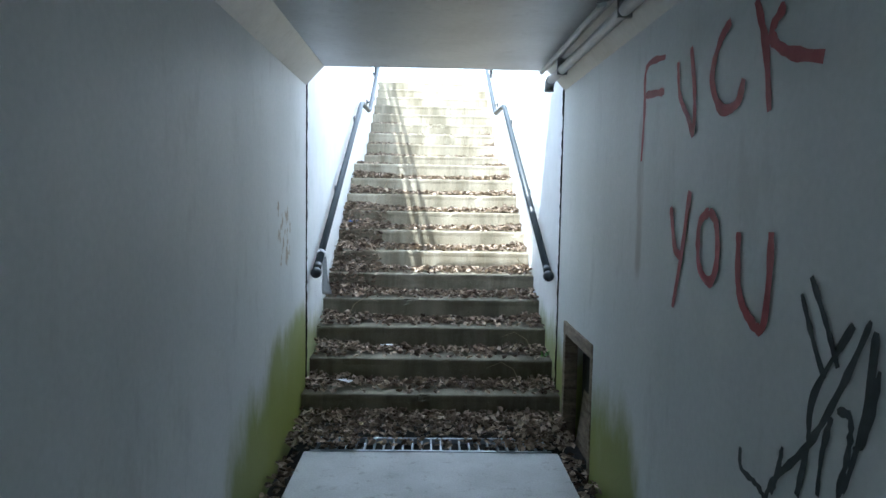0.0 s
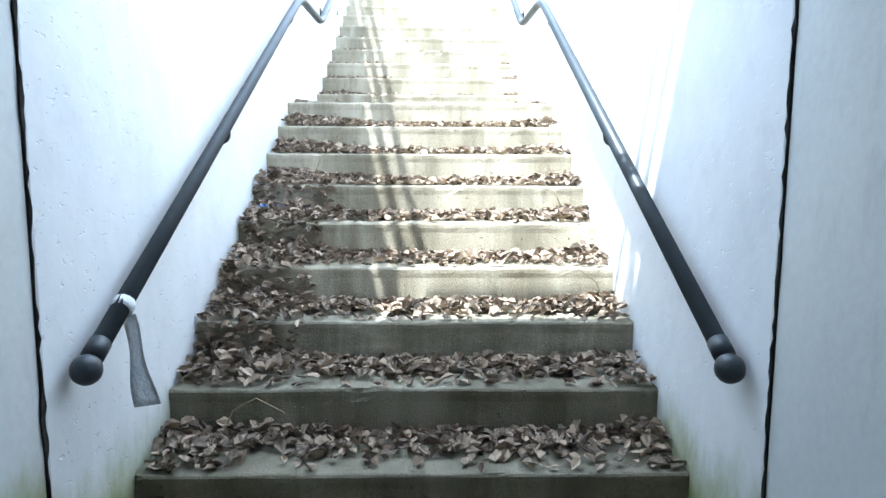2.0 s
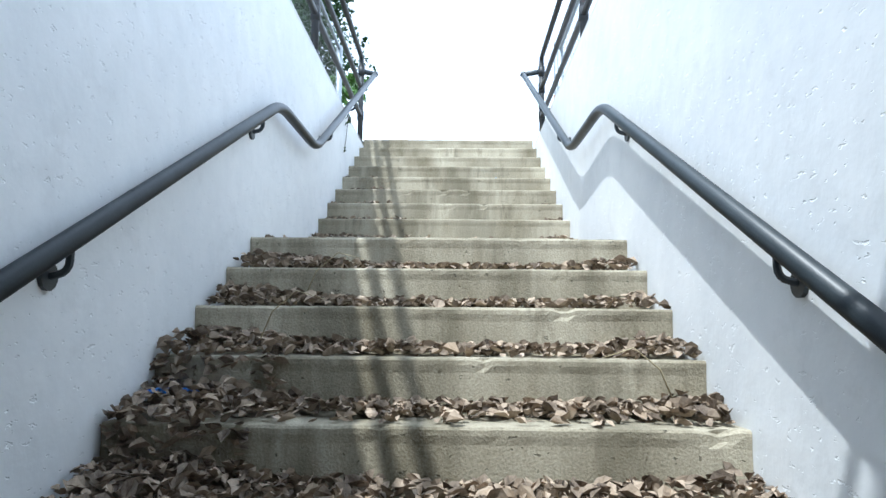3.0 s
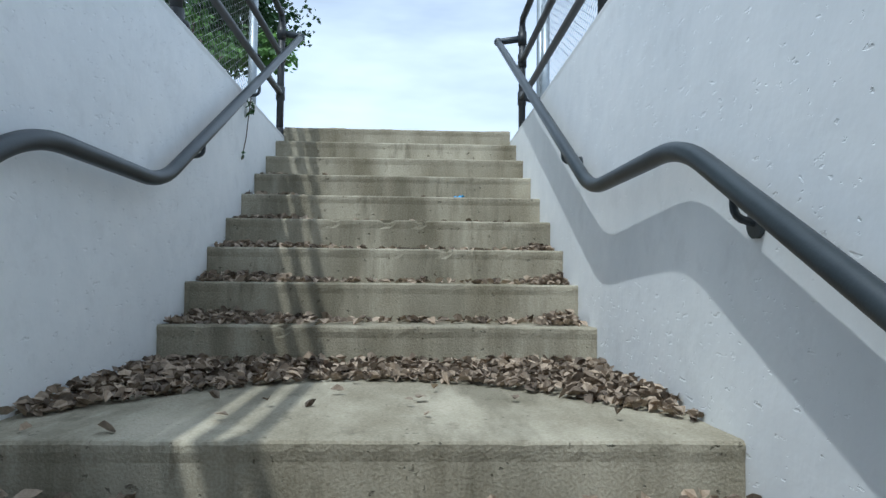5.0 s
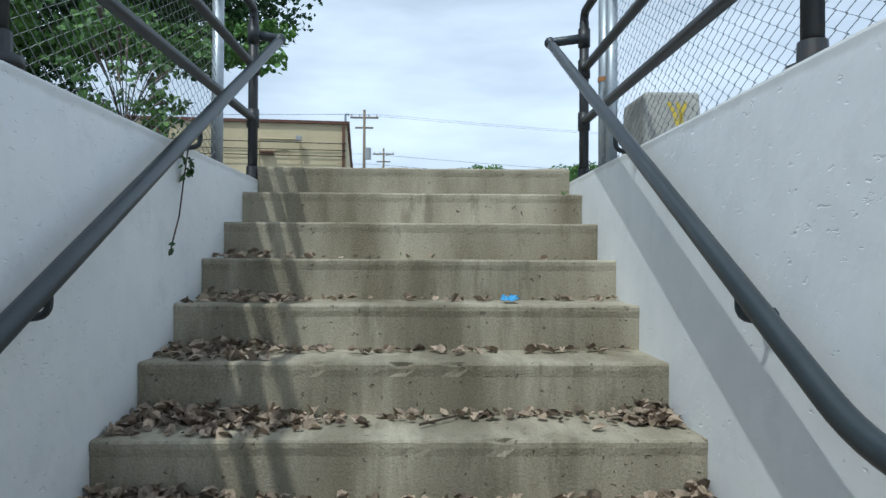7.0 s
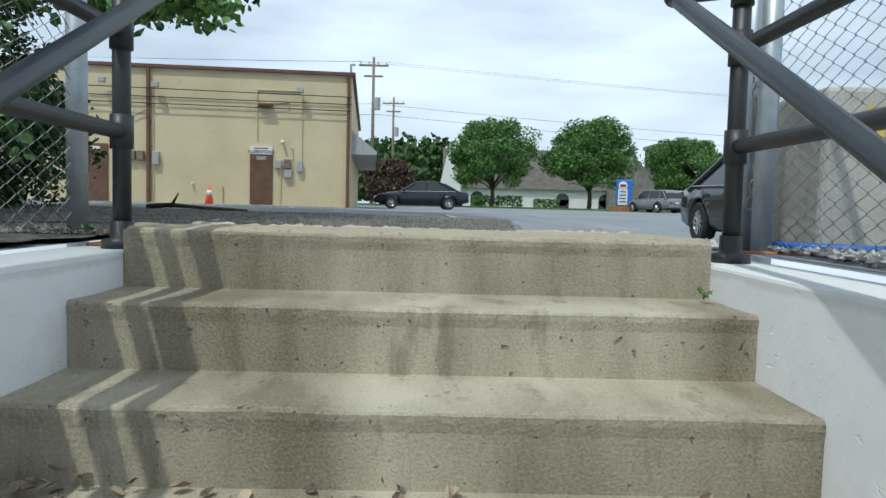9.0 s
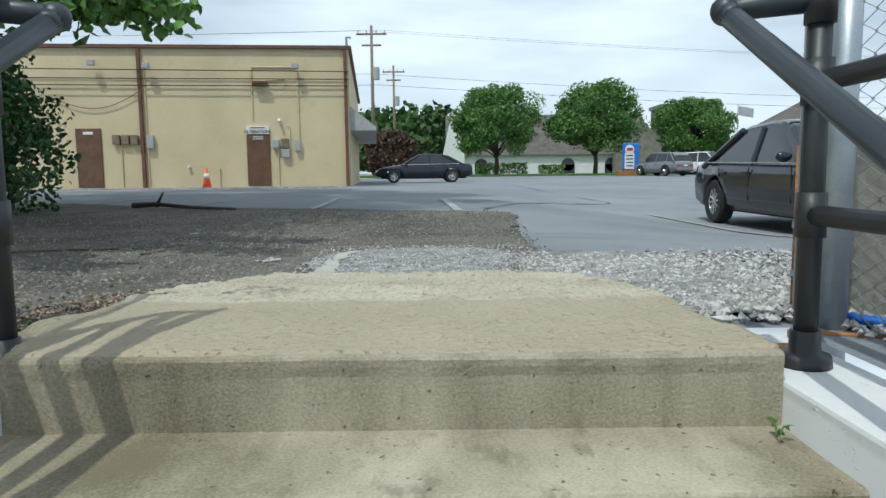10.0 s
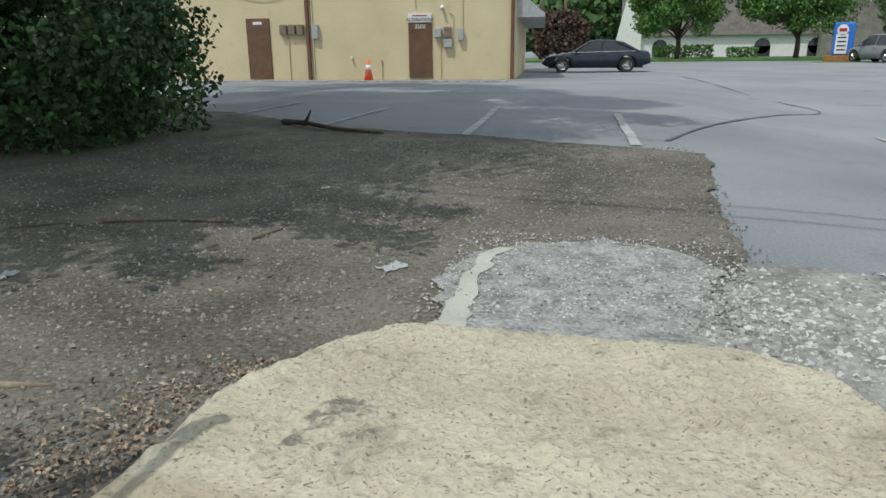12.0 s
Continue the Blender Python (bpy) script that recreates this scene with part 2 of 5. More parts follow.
M_CARSILVER = mat("grey_car_paint", (0.16, 0.17, 0.18), (0.22, 0.23, 0.24), 0.25, 2, bump=0)
M_TYRE = mat("tyre", (0.014, 0.014, 0.014), (0.03, 0.03, 0.03), 0.9, 20)
M_CHROME = mat("alloy", (0.50, 0.51, 0.52), (0.65, 0.66, 0.67), 0.25, 10, metal=0.9, bump=0)
M_RED = mat("red_plastic", (0.30, 0.02, 0.02), (0.42, 0.03, 0.02), 0.4, 5, bump=0)
M_ORANGE = mat("orange_plastic", (0.70, 0.10, 0.03), (0.80, 0.16, 0.05), 0.6, 5, bump=0)
M_REDSPRAY = mat("red_spray", (0.30, 0.045, 0.055), (0.42, 0.09, 0.10), 0.6, 14, bump=0)
M_BLACKSPRAY = mat("black_spray", (0.020, 0.032, 0.034), (0.045, 0.062, 0.065), 0.6, 14, bump=0)
M_BLUE = mat("blue_plastic", (0.02, 0.10, 0.42), (0.04, 0.20, 0.62), 0.4, 8, bump=0.1)
M_GLOVE = mat("blue_rubber", (0.05, 0.27, 0.55), (0.12, 0.42, 0.72), 0.5, 20, bump=0.1)
M_CLOTH = mat("white_rag", (0.50, 0.52, 0.54), (0.70, 0.71, 0.72), 0.9, 14, bump=0.4)
M_BLOCK = mat("block_concrete", (0.36, 0.35, 0.31), (0.50, 0.49, 0.44), 0.9, 4, bump=0.3, spots=(0.25, 0.24, 0.20), spot_amount=0.4)
M_YELLOW = mat("yellow_mark", (0.55, 0.42, 0.05), (0.65, 0.5, 0.08), 0.8, 9)
M_WEED = mat("dry_stalk", (0.33, 0.27, 0.15), (0.48, 0.41, 0.26), 0.9, 10)
M_TWIG = mat("twig", (0.05, 0.035, 0.025), (0.10, 0.075, 0.055), 0.95, 10)

# ---- builders ----
def finish(name, bm, material, smooth=False):
    me = bpy.data.meshes.new(name)
    bmesh.ops.recalc_face_normals(bm, faces=bm.faces)
    if smooth:
        for f in bm.faces:
            f.smooth = True
    bm.to_mesh(me)
    bm.free()
    me.materials.append(material)
    return new(name, me)


def part(name, bm, material, parent, label="", smooth=False):
    ob = finish(name, bm, material, smooth)
    ob.parent = parent
    if parent is not None:
        depth = Matrix.Identity(4)
        chain = parent
        while chain is not None:
            depth = chain.matrix_basis @ depth
            chain = chain.parent
        ob.matrix_parent_inverse = depth.inverted()
    if label:
        ob["label"] = label
    return ob


def single(name, bm, material, label, category, group="", kind="", smooth=False):
    return tagged(finish(name, bm, material, smooth), label, category, group, kind)


def thing(name, at, label, category, group="", kind=""):
    ob = new(name)
    ob.empty_display_size = 0.1
    ob.location = at
    return tagged(ob, label, category, group, kind)


def raw(name, verts, faces, material, label="", category="", kind="", parent=None):
    me = bpy.data.meshes.new(name)
    me.from_pydata(verts, [], faces)
    me.update()
    me.materials.append(material)
    ob = new(name, me)
    ob.parent = parent
    return tagged(ob, label, category, "", kind)


def box(bm, x0, x1, y0, y1, z0, z1, bevel=0.0, m=None):
    r = bmesh.ops.create_cube(bm, size=1)
    vs = r["verts"]
    for v in vs:
        v.co = Vector((x0 + (v.co.x + 0.5) * (x1 - x0), y0 + (v.co.y + 0.5) * (y1 - y0), z0 + (v.co.z + 0.5) * (z1 - z0)))
    if bevel:
        es = list({e for v in vs for e in v.link_edges})
        r = bmesh.ops.bevel(bm, geom=es, offset=bevel, segments=2, affect="EDGES", profile=0.5)
        vs = list({v for f in r["faces"] for v in f.verts} | {v for v in vs if v.is_valid})
    if m is not None:
        bmesh.ops.transform(bm, matrix=m, verts=vs)
    return bm


def newbox(*a, **k):
    return box(bmesh.new(), *a, **k)


def tube(bm, pts, r, seg=10, cap=True):
    """A round pipe along the points; r may be one radius or one for each point."""
    pts = [Vector(p) for p in pts]
    rs = r if isinstance(r, (list, tuple)) else [r] * len(pts)
    rings, up = [], None
    for i, p in enumerate(pts):
        a, b = pts[max(i - 1, 0)], pts[min(i + 1, len(pts) - 1)]
        d = (b - a).normalized()
        if up is None:
            up = d.orthogonal().normalized()
        up = (up - d * up.dot(d)).normalized()
        side = d.cross(up)
        rings.append([bm.verts.new(p + (up * math.cos(2 * math.pi * k / seg) + side * math.sin(2 * math.pi * k / seg)) * rs[i]) for k in range(seg)])
    for a, b in zip(rings, rings[1:]):
        for k in range(seg):
            bm.faces.new((a[k], a[(k + 1) % seg], b[(k + 1) % seg], b[k]))
    if cap:
        bm.faces.new(rings[0])
        bm.faces.new(rings[-1])
    return bm


def pipe(*a, **k):
    return tube(bmesh.new(), *a, **k)


def ball(bm, at, r, u=14, v=9, squash=(1, 1, 1)):
    bmesh.ops.create_uvsphere(bm, u_segments=u, v_segments=v, radius=r, matrix=Matrix.Translation(at) @ Matrix.Diagonal((*squash, 1)))
    return bm


def bend(pts, radius=0.12, n=5):
    """Rounds the inner corners of a line of points."""
    pts = [Vector(p) for p in pts]
    out = [pts[0]]
    for a, b, c in zip(pts, pts[1:], pts[2:]):
        p, q = b + (a - b).normalized() * radius, b + (c - b).normalized() * radius
        for i in range(n + 1):
            s = i / n
            out.append(p * (1 - s) ** 2 + b * 2 * s * (1 - s) + q * s * s)
    return out + [pts[-1]]


def ribbon(bm, pts, width, place, n=6, wob=0.004):
    """A flat painted stroke along smoothed points; place turns (u, v) into a point."""
    ps = [Vector((a, b, 0)) for a, b in pts]
    sm = []
    for i in range(len(ps) - 1):
        p0, p1, p2, p3 = ps[max(i - 1, 0)], ps[i], ps[i + 1], ps[min(i + 2, len(ps) - 1)]
        for k in range(n):
            t = k / n
            sm.append(0.5 * (2 * p1 + (p2 - p0) * t + (2 * p0 - 5 * p1 + 4 * p2 - p3) * t * t + (3 * p1 - p0 - 3 * p2 + p3) * t ** 3))
    sm.append(ps[-1])
    prev = None
    for i, p in enumerate(sm):
        d = (sm[min(i + 1, len(sm) - 1)] - sm[max(i - 1, 0)]).normalized()
        q = Vector((-d.y, d.x, 0)) * (width / 2 * (0.75 if i in (0, len(sm) - 1) else 1.0) + random.uniform(-wob, wob))
        pair = (bm.verts.new(place(*(p + q).xy)), bm.verts.new(place(*(p - q).xy)))
        if prev:
            bm.faces.new((prev[0], prev[1], pair[1], pair[0]))
        prev = pair
    return bm


def lettering(text, size, m, material, parent, name="lettering"):
    cu = bpy.data.curves.new(name, "FONT")
    cu.body, cu.size, cu.extrude, cu.align_x, cu.align_y = text, size, 0.004, "CENTER", "CENTER"
    tmp = bpy.data.objects.new(name, cu)
    scene.collection.objects.link(tmp)
    me = bpy.data.meshes.new_from_object(tmp.evaluated_get(bpy.context.evaluated_depsgraph_get()))
    bpy.data.objects.remove(tmp)
    me.transform(m)
    me.materials.clear()
    me.materials.append(material)
    ob = new(name, me)
    ob.parent = parent
    if parent is not None:
        ob.matrix_parent_inverse = parent.matrix_basis.inverted()
    return ob


def leaf_cloud(pos, size, aspect=0.6, curl=0.25, flat=False, rng=None):
    """Vertices and faces of many folded leaves: one leaf of two bent halves for each position."""
    rng = rng or np.random.default_rng(3)
    n = len(pos)
    L = size * rng.uniform(0.6, 1.3, n)
    W = L * aspect * rng.uniform(0.7, 1.2, n)
    yaw = rng.uniform(0, 2 * np.pi, n)
    if flat:
        pitch, roll = rng.normal(0, 0.34, n), rng.normal(0, 0.38, n)
    else:
        pitch, roll = rng.uniform(-1.2, 1.2, n), rng.uniform(-1.4, 1.4, n)
    c = curl * rng.uniform(0.2, 1.6, n)
    t = np.array([[-0.5, 0, 0], [-0.15, 0.5, 1], [0.25, 0.42, 1], [0.5, 0, 0.6], [0.25, -0.42, 1], [-0.15, -0.5, 1], [0.05, 0, -0.1]])
    P = np.empty((n, 7, 3))
    P[:, :, 0] = t[None, :, 0] * L[:, None]
    P[:, :, 1] = t[None, :, 1] * W[:, None] + rng.normal(0, 0.06, (n, 7)) * W[:, None]
    P[:, :, 2] = t[None, :, 2] * (c * W)[:, None] + rng.normal(0, 0.07, (n, 7)) * W[:, None]
    cr, sr = np.cos(roll)[:, None], np.sin(roll)[:, None]
    y, z = P[:, :, 1] * cr - P[:, :, 2] * sr, P[:, :, 1] * sr + P[:, :, 2] * cr
    cp, sp = np.cos(pitch)[:, None], np.sin(pitch)[:, None]
    x, z = P[:, :, 0] * cp + z * sp, -P[:, :, 0] * sp + z * cp
    cy, sy = np.cos(yaw)[:, None], np.sin(yaw)[:, None]
    x, y = x * cy - y * sy, x * sy + y * cy
    V = np.stack([x, y, z], 2) + np.asarray(pos)[:, None, :]
    base = (np.arange(n) * 7)[:, None]
    faces = []
    for k in (base[:, 0]).tolist():
        faces += [(k, k + 6, k + 2, k + 1), (k + 6, k + 3, k + 2), (k, k + 5, k + 4, k + 6), (k + 6, k + 4, k + 3)]
    return V.reshape(-1, 3).tolist(), faces

# ---- plan ----
HW = 0.915          # half width of the stairwell
TW = 0.919          # half width of the tunnel
PORTAL = 6.2        # where the tunnel ends
RISE = 0.1775
TOP = 3.48          # top of the stairwell walls
CEIL = 2.48


def step_y(k):
    return 6.01 + 0.3343 * (k - 1) if k <= 11 else 10.645 + 0.3307 * (k - 12)


def smooth01(a, b, v):
    s = min(max((v - a) / (b - a), 0.0), 1.0)
    return s * s * (3 - 2 * s)


def ground_z(x, y):
    """The lot: level by the stairs, sinking to the right, level again by the far buildings."""
    dip = 0.34 * smooth01(0.8, 4.2, x) * smooth01(15.5, 21, y) * (1 - smooth01(26, 40, y))
    return 3.49 - dip + 0.16 * smooth01(48, 72, y) - 0.07 * smooth01(13.8, 15.0, y) * (1 - smooth01(16.6, 20.5, y)) + 0.015 * noise.noise((x * 0.4, y * 0.4, 0)) * (1 if y < 60 else 0)


# ---- setting ----
xs = [-400, -150, -60, -30, -20, -14, -10] + [-8 + 0.5 * i for i in range(14)] + [-1.165, -0.5, 0.0, 0.5, 1.165] + [1.5 + 0.5 * i for i in range(14)] + [10, 14, 20, 30, 60, 150, 400]
ys = [-300, -60, -20, -4.2, -2.2, 2, 6.0, 8, 10, 12, 13.76, 14.0] + [14.5 + 0.5 * i for i in range(28)] + [30, 34, 38, 42, 46, 50, 55, 60, 66, 72, 90, 130, 400, 1500]
bm = bmesh.new()
grid = [[bm.verts.new((x, y, ground_z(x, y))) for y in ys] for x in xs]
for i in range(len(xs) - 1):
    for j in range(len(ys) - 1):
        if abs(xs[i] + xs[i + 1]) / 2 < 1.165 and (6.0 <= ys[j] < 13.7 or -4.2 <= ys[j] < -2.2):
            continue
        bm.faces.new((grid[i][j], grid[i + 1][j], grid[i + 1][j + 1], grid[i][j + 1]))
single("ground", bm, M_ASPH, "grey weathered asphalt of a parking lot", "ground", kind="structure")


def sheet(name, outline, lift, material, label, category, rag=0.06, step=0.05, cell=0.4):
    """A thin ground layer with a ragged outline that follows the lot."""
    pts = []
    for (ax, ay), (bx, by) in zip(outline, outline[1:] + outline[:1]):
        n = max(1, int(math.hypot(bx - ax, by - ay) / step))
        for i in range(n):
            x, y = ax + (bx - ax) * i / n, ay + (by - ay) * i / n
            px, py = x, y
            for fq, am in ((0.9, 1.6), (2.7, 1.0), (7.5, 0.7), (19, 0.4)):
                x += rag * am * noise.noise((px * fq, py * fq, 5 + fq))
                y += rag * am * noise.noise((px * fq, py * fq, 9 + fq))
            pts.append((x, y))
    b = bmesh.new()
    f = b.faces.new([b.verts.new((x, y, 0)) for x, y in pts])
    x0, x1 = min(p[0] for p in pts), max(p[0] for p in pts)
    y0, y1 = min(p[1] for p in pts), max(p[1] for p in pts)
    for axis, a, e in ((0, x0, x1), (1, y0, y1)):
        k = math.ceil(a / cell) * cell
        while k < e:
            co, no = ((k, 0, 0), (1, 0, 0)) if axis == 0 else ((0, k, 0), (0, 1, 0))
            bmesh.ops.bisect_plane(b, geom=b.verts[:] + b.edges[:] + b.faces[:], plane_co=co, plane_no=no)
            k += cell
    for v in b.verts:
        v.co.z = ground_z(v.co.x, v.co.y) + lift
    return single(name, b, material, label, category, kind="structure")


sheet("dirt_ground", [(-9, 12.5), (-1.2, 12.5), (-1.2, 13.7), (-0.95, 14.0), (-0.9, 14.6), (-0.5, 15.0), (0.4, 15.1), (0.66, 15.7), (0.74, 16.1), (0.84, 17.7), (0.93, 19.8), (0.13, 20.3), (-1.6, 20.9), (-3.82, 21.7), (-6.2, 23.7), (-12, 25)], 0.018, M_DIRT, "dark damp dirt with grit and dead leaves", "dirt", rag=0.07)
sheet("gravel_ground", [(1.0, 14.0), (1.35, 13.8), (1.35, 12.0), (6.5, 12.0), (6.5, 16.4), (1.5, 16.2), (0.72, 16.5), (0.5, 15.7), (0.42, 15.0)], 0.022, M_GRAVELBED, "grey crushed gravel beside the concrete slab", "gravel", rag=0.10)
sheet("pale_patch", [(-0.42, 15.2), (0.42, 15.2), (0.52, 15.65), (0.58, 16.3), (0.42, 16.6), (0.1, 16.74), (-0.42, 16.55), (-0.68, 16.1), (-0.66, 15.55)], 0.026, M_PATCH, "pale worn patch of old concrete and grit", "patch", rag=0.07)
sheet("concrete_strip", [(-0.60, 15.28), (-0.48, 15.28), (-0.46, 15.75), (-0.49, 16.1), (-0.44, 16.4), (-0.51, 16.4), (-0.58, 16.1), (-0.55, 15.75)], 0.032, M_BLOCK, "broken pale strip of concrete beside the worn patch", "patch", rag=0.06)
for pts, w in (([(-1.6, 21.0), (-1.91, 25.5)], 0.11), ([(0.36, 20.4), (0.18, 24.2)], 0.11), ([(-3.8, 21.7), (-3.83, 24.9)], 0.10), ([(3.99, 24.4), (4.07, 18.2)], 0.10), ([(-5.9, 22.9), (-6.17, 26.5)], 0.10)):
    (ax, ay), (bx, by) = pts
    sheet("parking_line", [(ax - w / 2, ay), (ax + w / 2, ay), (bx + w / 2, by), (bx - w / 2, by)], 0.014, M_LINE, "worn white parking line painted on asphalt", "parking line", rag=0.015, step=0.3)
tar = [(0.7, 20.9), (1.65, 23.5), (3.25, 27.4), (4.32, 28.8), (3.49, 32.6), (2.56, 40.9)]
bm = bmesh.new()
ribbon(bm, tar, 0.05, lambda u, v: (u, v, ground_z(u, v) + 0.012), n=8, wob=0.02)
single("tar_seam", bm, M_TAR, "black tar-filled crack across the asphalt", "tar seam", kind="structure")

bm = newbox(-0.786, 0.786, -2.2, 5.385, -0.25, 0.0, 0.006)
single("floor", bm, M_FLOOR, "smooth grey concrete tunnel floor slab", "floor", kind="structure")
# gutter floor in the same near-black as the open gaps
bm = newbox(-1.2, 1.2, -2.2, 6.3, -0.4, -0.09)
single("gutter_floor", bm, M_DARK, "near-black gutter beside the floor slab", "gutter", kind="structure")


def tunnel_wall(name, s):
    b = bmesh.new()
    a, c = s * TW, s * (TW + 0.3)
    x0, x1 = min(a, c), max(a, c)
    if s > 0:
        box(b, x0, x1, -2.2, 5.12, -0.3, CEIL + 0.3)
        box(b, x0, x1, 5.12, 5.93, 0.74, CEIL + 0.3)
        box(b, x0, x1, 5.93, PORTAL - 0.004, -0.3, CEIL + 0.3)
        box(b, x0 + 0.16, x1, 5.12, 5.93, -0.3, 0.74)
    else:
        box(b, x0, x1, -2.2, PORTAL - 0.004, -0.3, CEIL + 0.3)
    return single(name, b, M_TUNNEL, "white painted concrete tunnel wall with green algae near the floor", "wall", kind="structure")


tunnel_wall("wall_east", 1)
tunnel_wall("wall_west", -1)
# unseen open pit, added so that sky light enters the tunnel from behind
bm = newbox(-TW - 0.3, TW + 0.3, -4.5, -4.2, -0.3, 3.47)
box(bm, -TW - 0.3, -TW, -4.2, -2.2, -0.3, 3.47)
box(bm, TW, TW + 0.3, -4.2, -2.2, -0.3, 3.47)
box(bm, -TW, TW, -4.2, -2.2, -0.3, 0.0)
single("light_pit", bm, M_TUNNEL, "white walls of an unseen pit added to let daylight into the tunnel", "wall", kind="structure")
bm = newbox(-TW, TW, -2.2, PORTAL - 0.02, CEIL, CEIL + 0.3)
for s in (-1, 1):
    vs = [bm.verts.new((s * x, y, z)) for y in (-2.2, PORTAL - 0.02) for x, z in ((TW - 0.001, 2.345), (0.79, CEIL - 0.001), (TW - 0.001, CEIL - 0.001))]
    for f in ((0, 1, 2), (3, 4, 5), (0, 1, 4, 3), (1, 2, 5, 4), (2, 0, 3, 5)):
        bm.faces.new([vs[i] for i in f])
single("ceiling", bm, M_CEIL, "grey painted concrete ceiling with chamfered edges", "ceiling", kind="structure")
bm = newbox(-TW - 0.3, TW + 0.3, PORTAL - 0.35, PORTAL - 0.004, CEIL + 0.3, TOP + 0.02, 0.01)
single("portal_header", bm, M_WALL, "white painted concrete header over the tunnel mouth", "wall", kind="structure")
bm = newbox(-TW, TW, PORTAL - 0.02, PORTAL - 0.003, CEIL + 0.005, CEIL + 0.035)
single("trim", bm, M_DARK, "dark drip edge along the tunnel mouth", "trim", kind="structure")

for name, s in (("stair_wall_east", 1), ("stair_wall_west", -1)):
    b = bmesh.new()
    x0, x1 = sorted((s * HW, s * (HW + 0.25)))
    box(b, x0, x1, PORTAL + 0.004, 13.76, -0.3, TOP, 0.012)
    single(name, b, M_WALL, "rough white painted concrete wall beside the stairs", "wall", kind="structure")
# ragged open joint between tunnel and stairwell
for s in (-1, 1):
    b = bmesh.new()
    rows = []
    for i in range(90):
        z = -0.1 + i * (CEIL + 0.1) / 89
        w = 0.001 + 0.022 * max(0, noise.noise((s * 5, z * 5, 0)) - 0.05) + random.uniform(0, 0.003)
        x = s * (HW + 0.003)
        rows.append([b.verts.new((x - s * 0.006, PORTAL - w, z)), b.verts.new((x - s * (0.004 + random.uniform(0, 0.008)), PORTAL + w * 0.4, z)), b.verts.new((x + s * 0.03, PORTAL, z))])
    for p, q in zip(rows, rows[1:]):
        for k in range(3):
            b.faces.new((p[k], p[(k + 1) % 3], q[(k + 1) % 3], q[k]))
    single("wall_joint", b, M_DARK, "black ragged open joint in the wall", "joint", "joints at the tunnel mouth", "structure")

# stairs: one solid step each, with worn nosings
stairs = thing("stairs", (0, 6.0, 0), "weathered concrete stairs in two flights with a landing", "stairs", kind="structure")


def make_step(k):
    y0, z1 = step_y(k), RISE * k
    y1 = (step_y(k + 1) + 0.05) if k < 20 else 13.36
    z0 = z1 - RISE - 0.03
    b = bmesh.new()
    n = 60
    prof = [(0.0, z0), (0.002, z1 - 0.05), (-0.002, z1 - 0.025), (-0.002, z1 - 0.009), (0.003, z1 - 0.002), (0.012, z1), (0.16, z1 - 0.003), (y1 - y0, z1), (y1 - y0, z0)]
    rows = []
    for i in range(n + 1):
        x = -HW + 0.001 + (2 * HW - 0.002) * i / n
        row = []
        for q, (dy, z) in enumerate(prof):
            wob = 0.005 * noise.noise((x * 3, k * 3.3, q * 0.15)) + 0.0028 * noise.noise((x * 23, k * 3.3, q * 0.6))
            chip = 0.06 * max(0, noise.noise((x * 9, k * 9.1, 2)) - 0.4) if q in (2, 3, 4) else 0
            end = q in (0, 7, 8)
            row.append(b.verts.new((x, y0 + dy + (0 if end else wob + chip), z - (0 if end else chip) + (0 if end else 0.5 * wob))))
        rows.append(row)
    for p, q in zip(rows, rows[1:]):
        for j in range(len(prof)):
            jj = (j + 1) % len(prof)
            b.faces.new((p[j], p[jj], q[jj], q[j]))
    b.faces.new(rows[0])
    b.faces.new(rows[-1])
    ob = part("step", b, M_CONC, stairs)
    for f in ob.data.polygons:
        f.use_smooth = False
    return ob


for k in range(1, 21):
    make_step(k)

# top slab, poured and bumpy
def along(pairs, v):
    for (a, p), (b, q) in zip(pairs, pairs[1:]):
        if v <= b:
            return p + (q - p) * smooth01(a, b, v)
    return pairs[-1][1]


SLAB_LEFT = [(13.31, -0.913), (13.5, -0.97), (13.72, -1.11), (14.1, -1.03), (14.55, -1.07), (14.9, -0.96), (15.22, -0.72), (15.36, -0.38)]
SLAB_RIGHT = [(13.31, 0.913), (14.35, 0.95), (14.65, 0.93), (15.06, 0.84), (15.25, 0.58), (15.36, 0.15)]
bm = bmesh.new()
cols = []
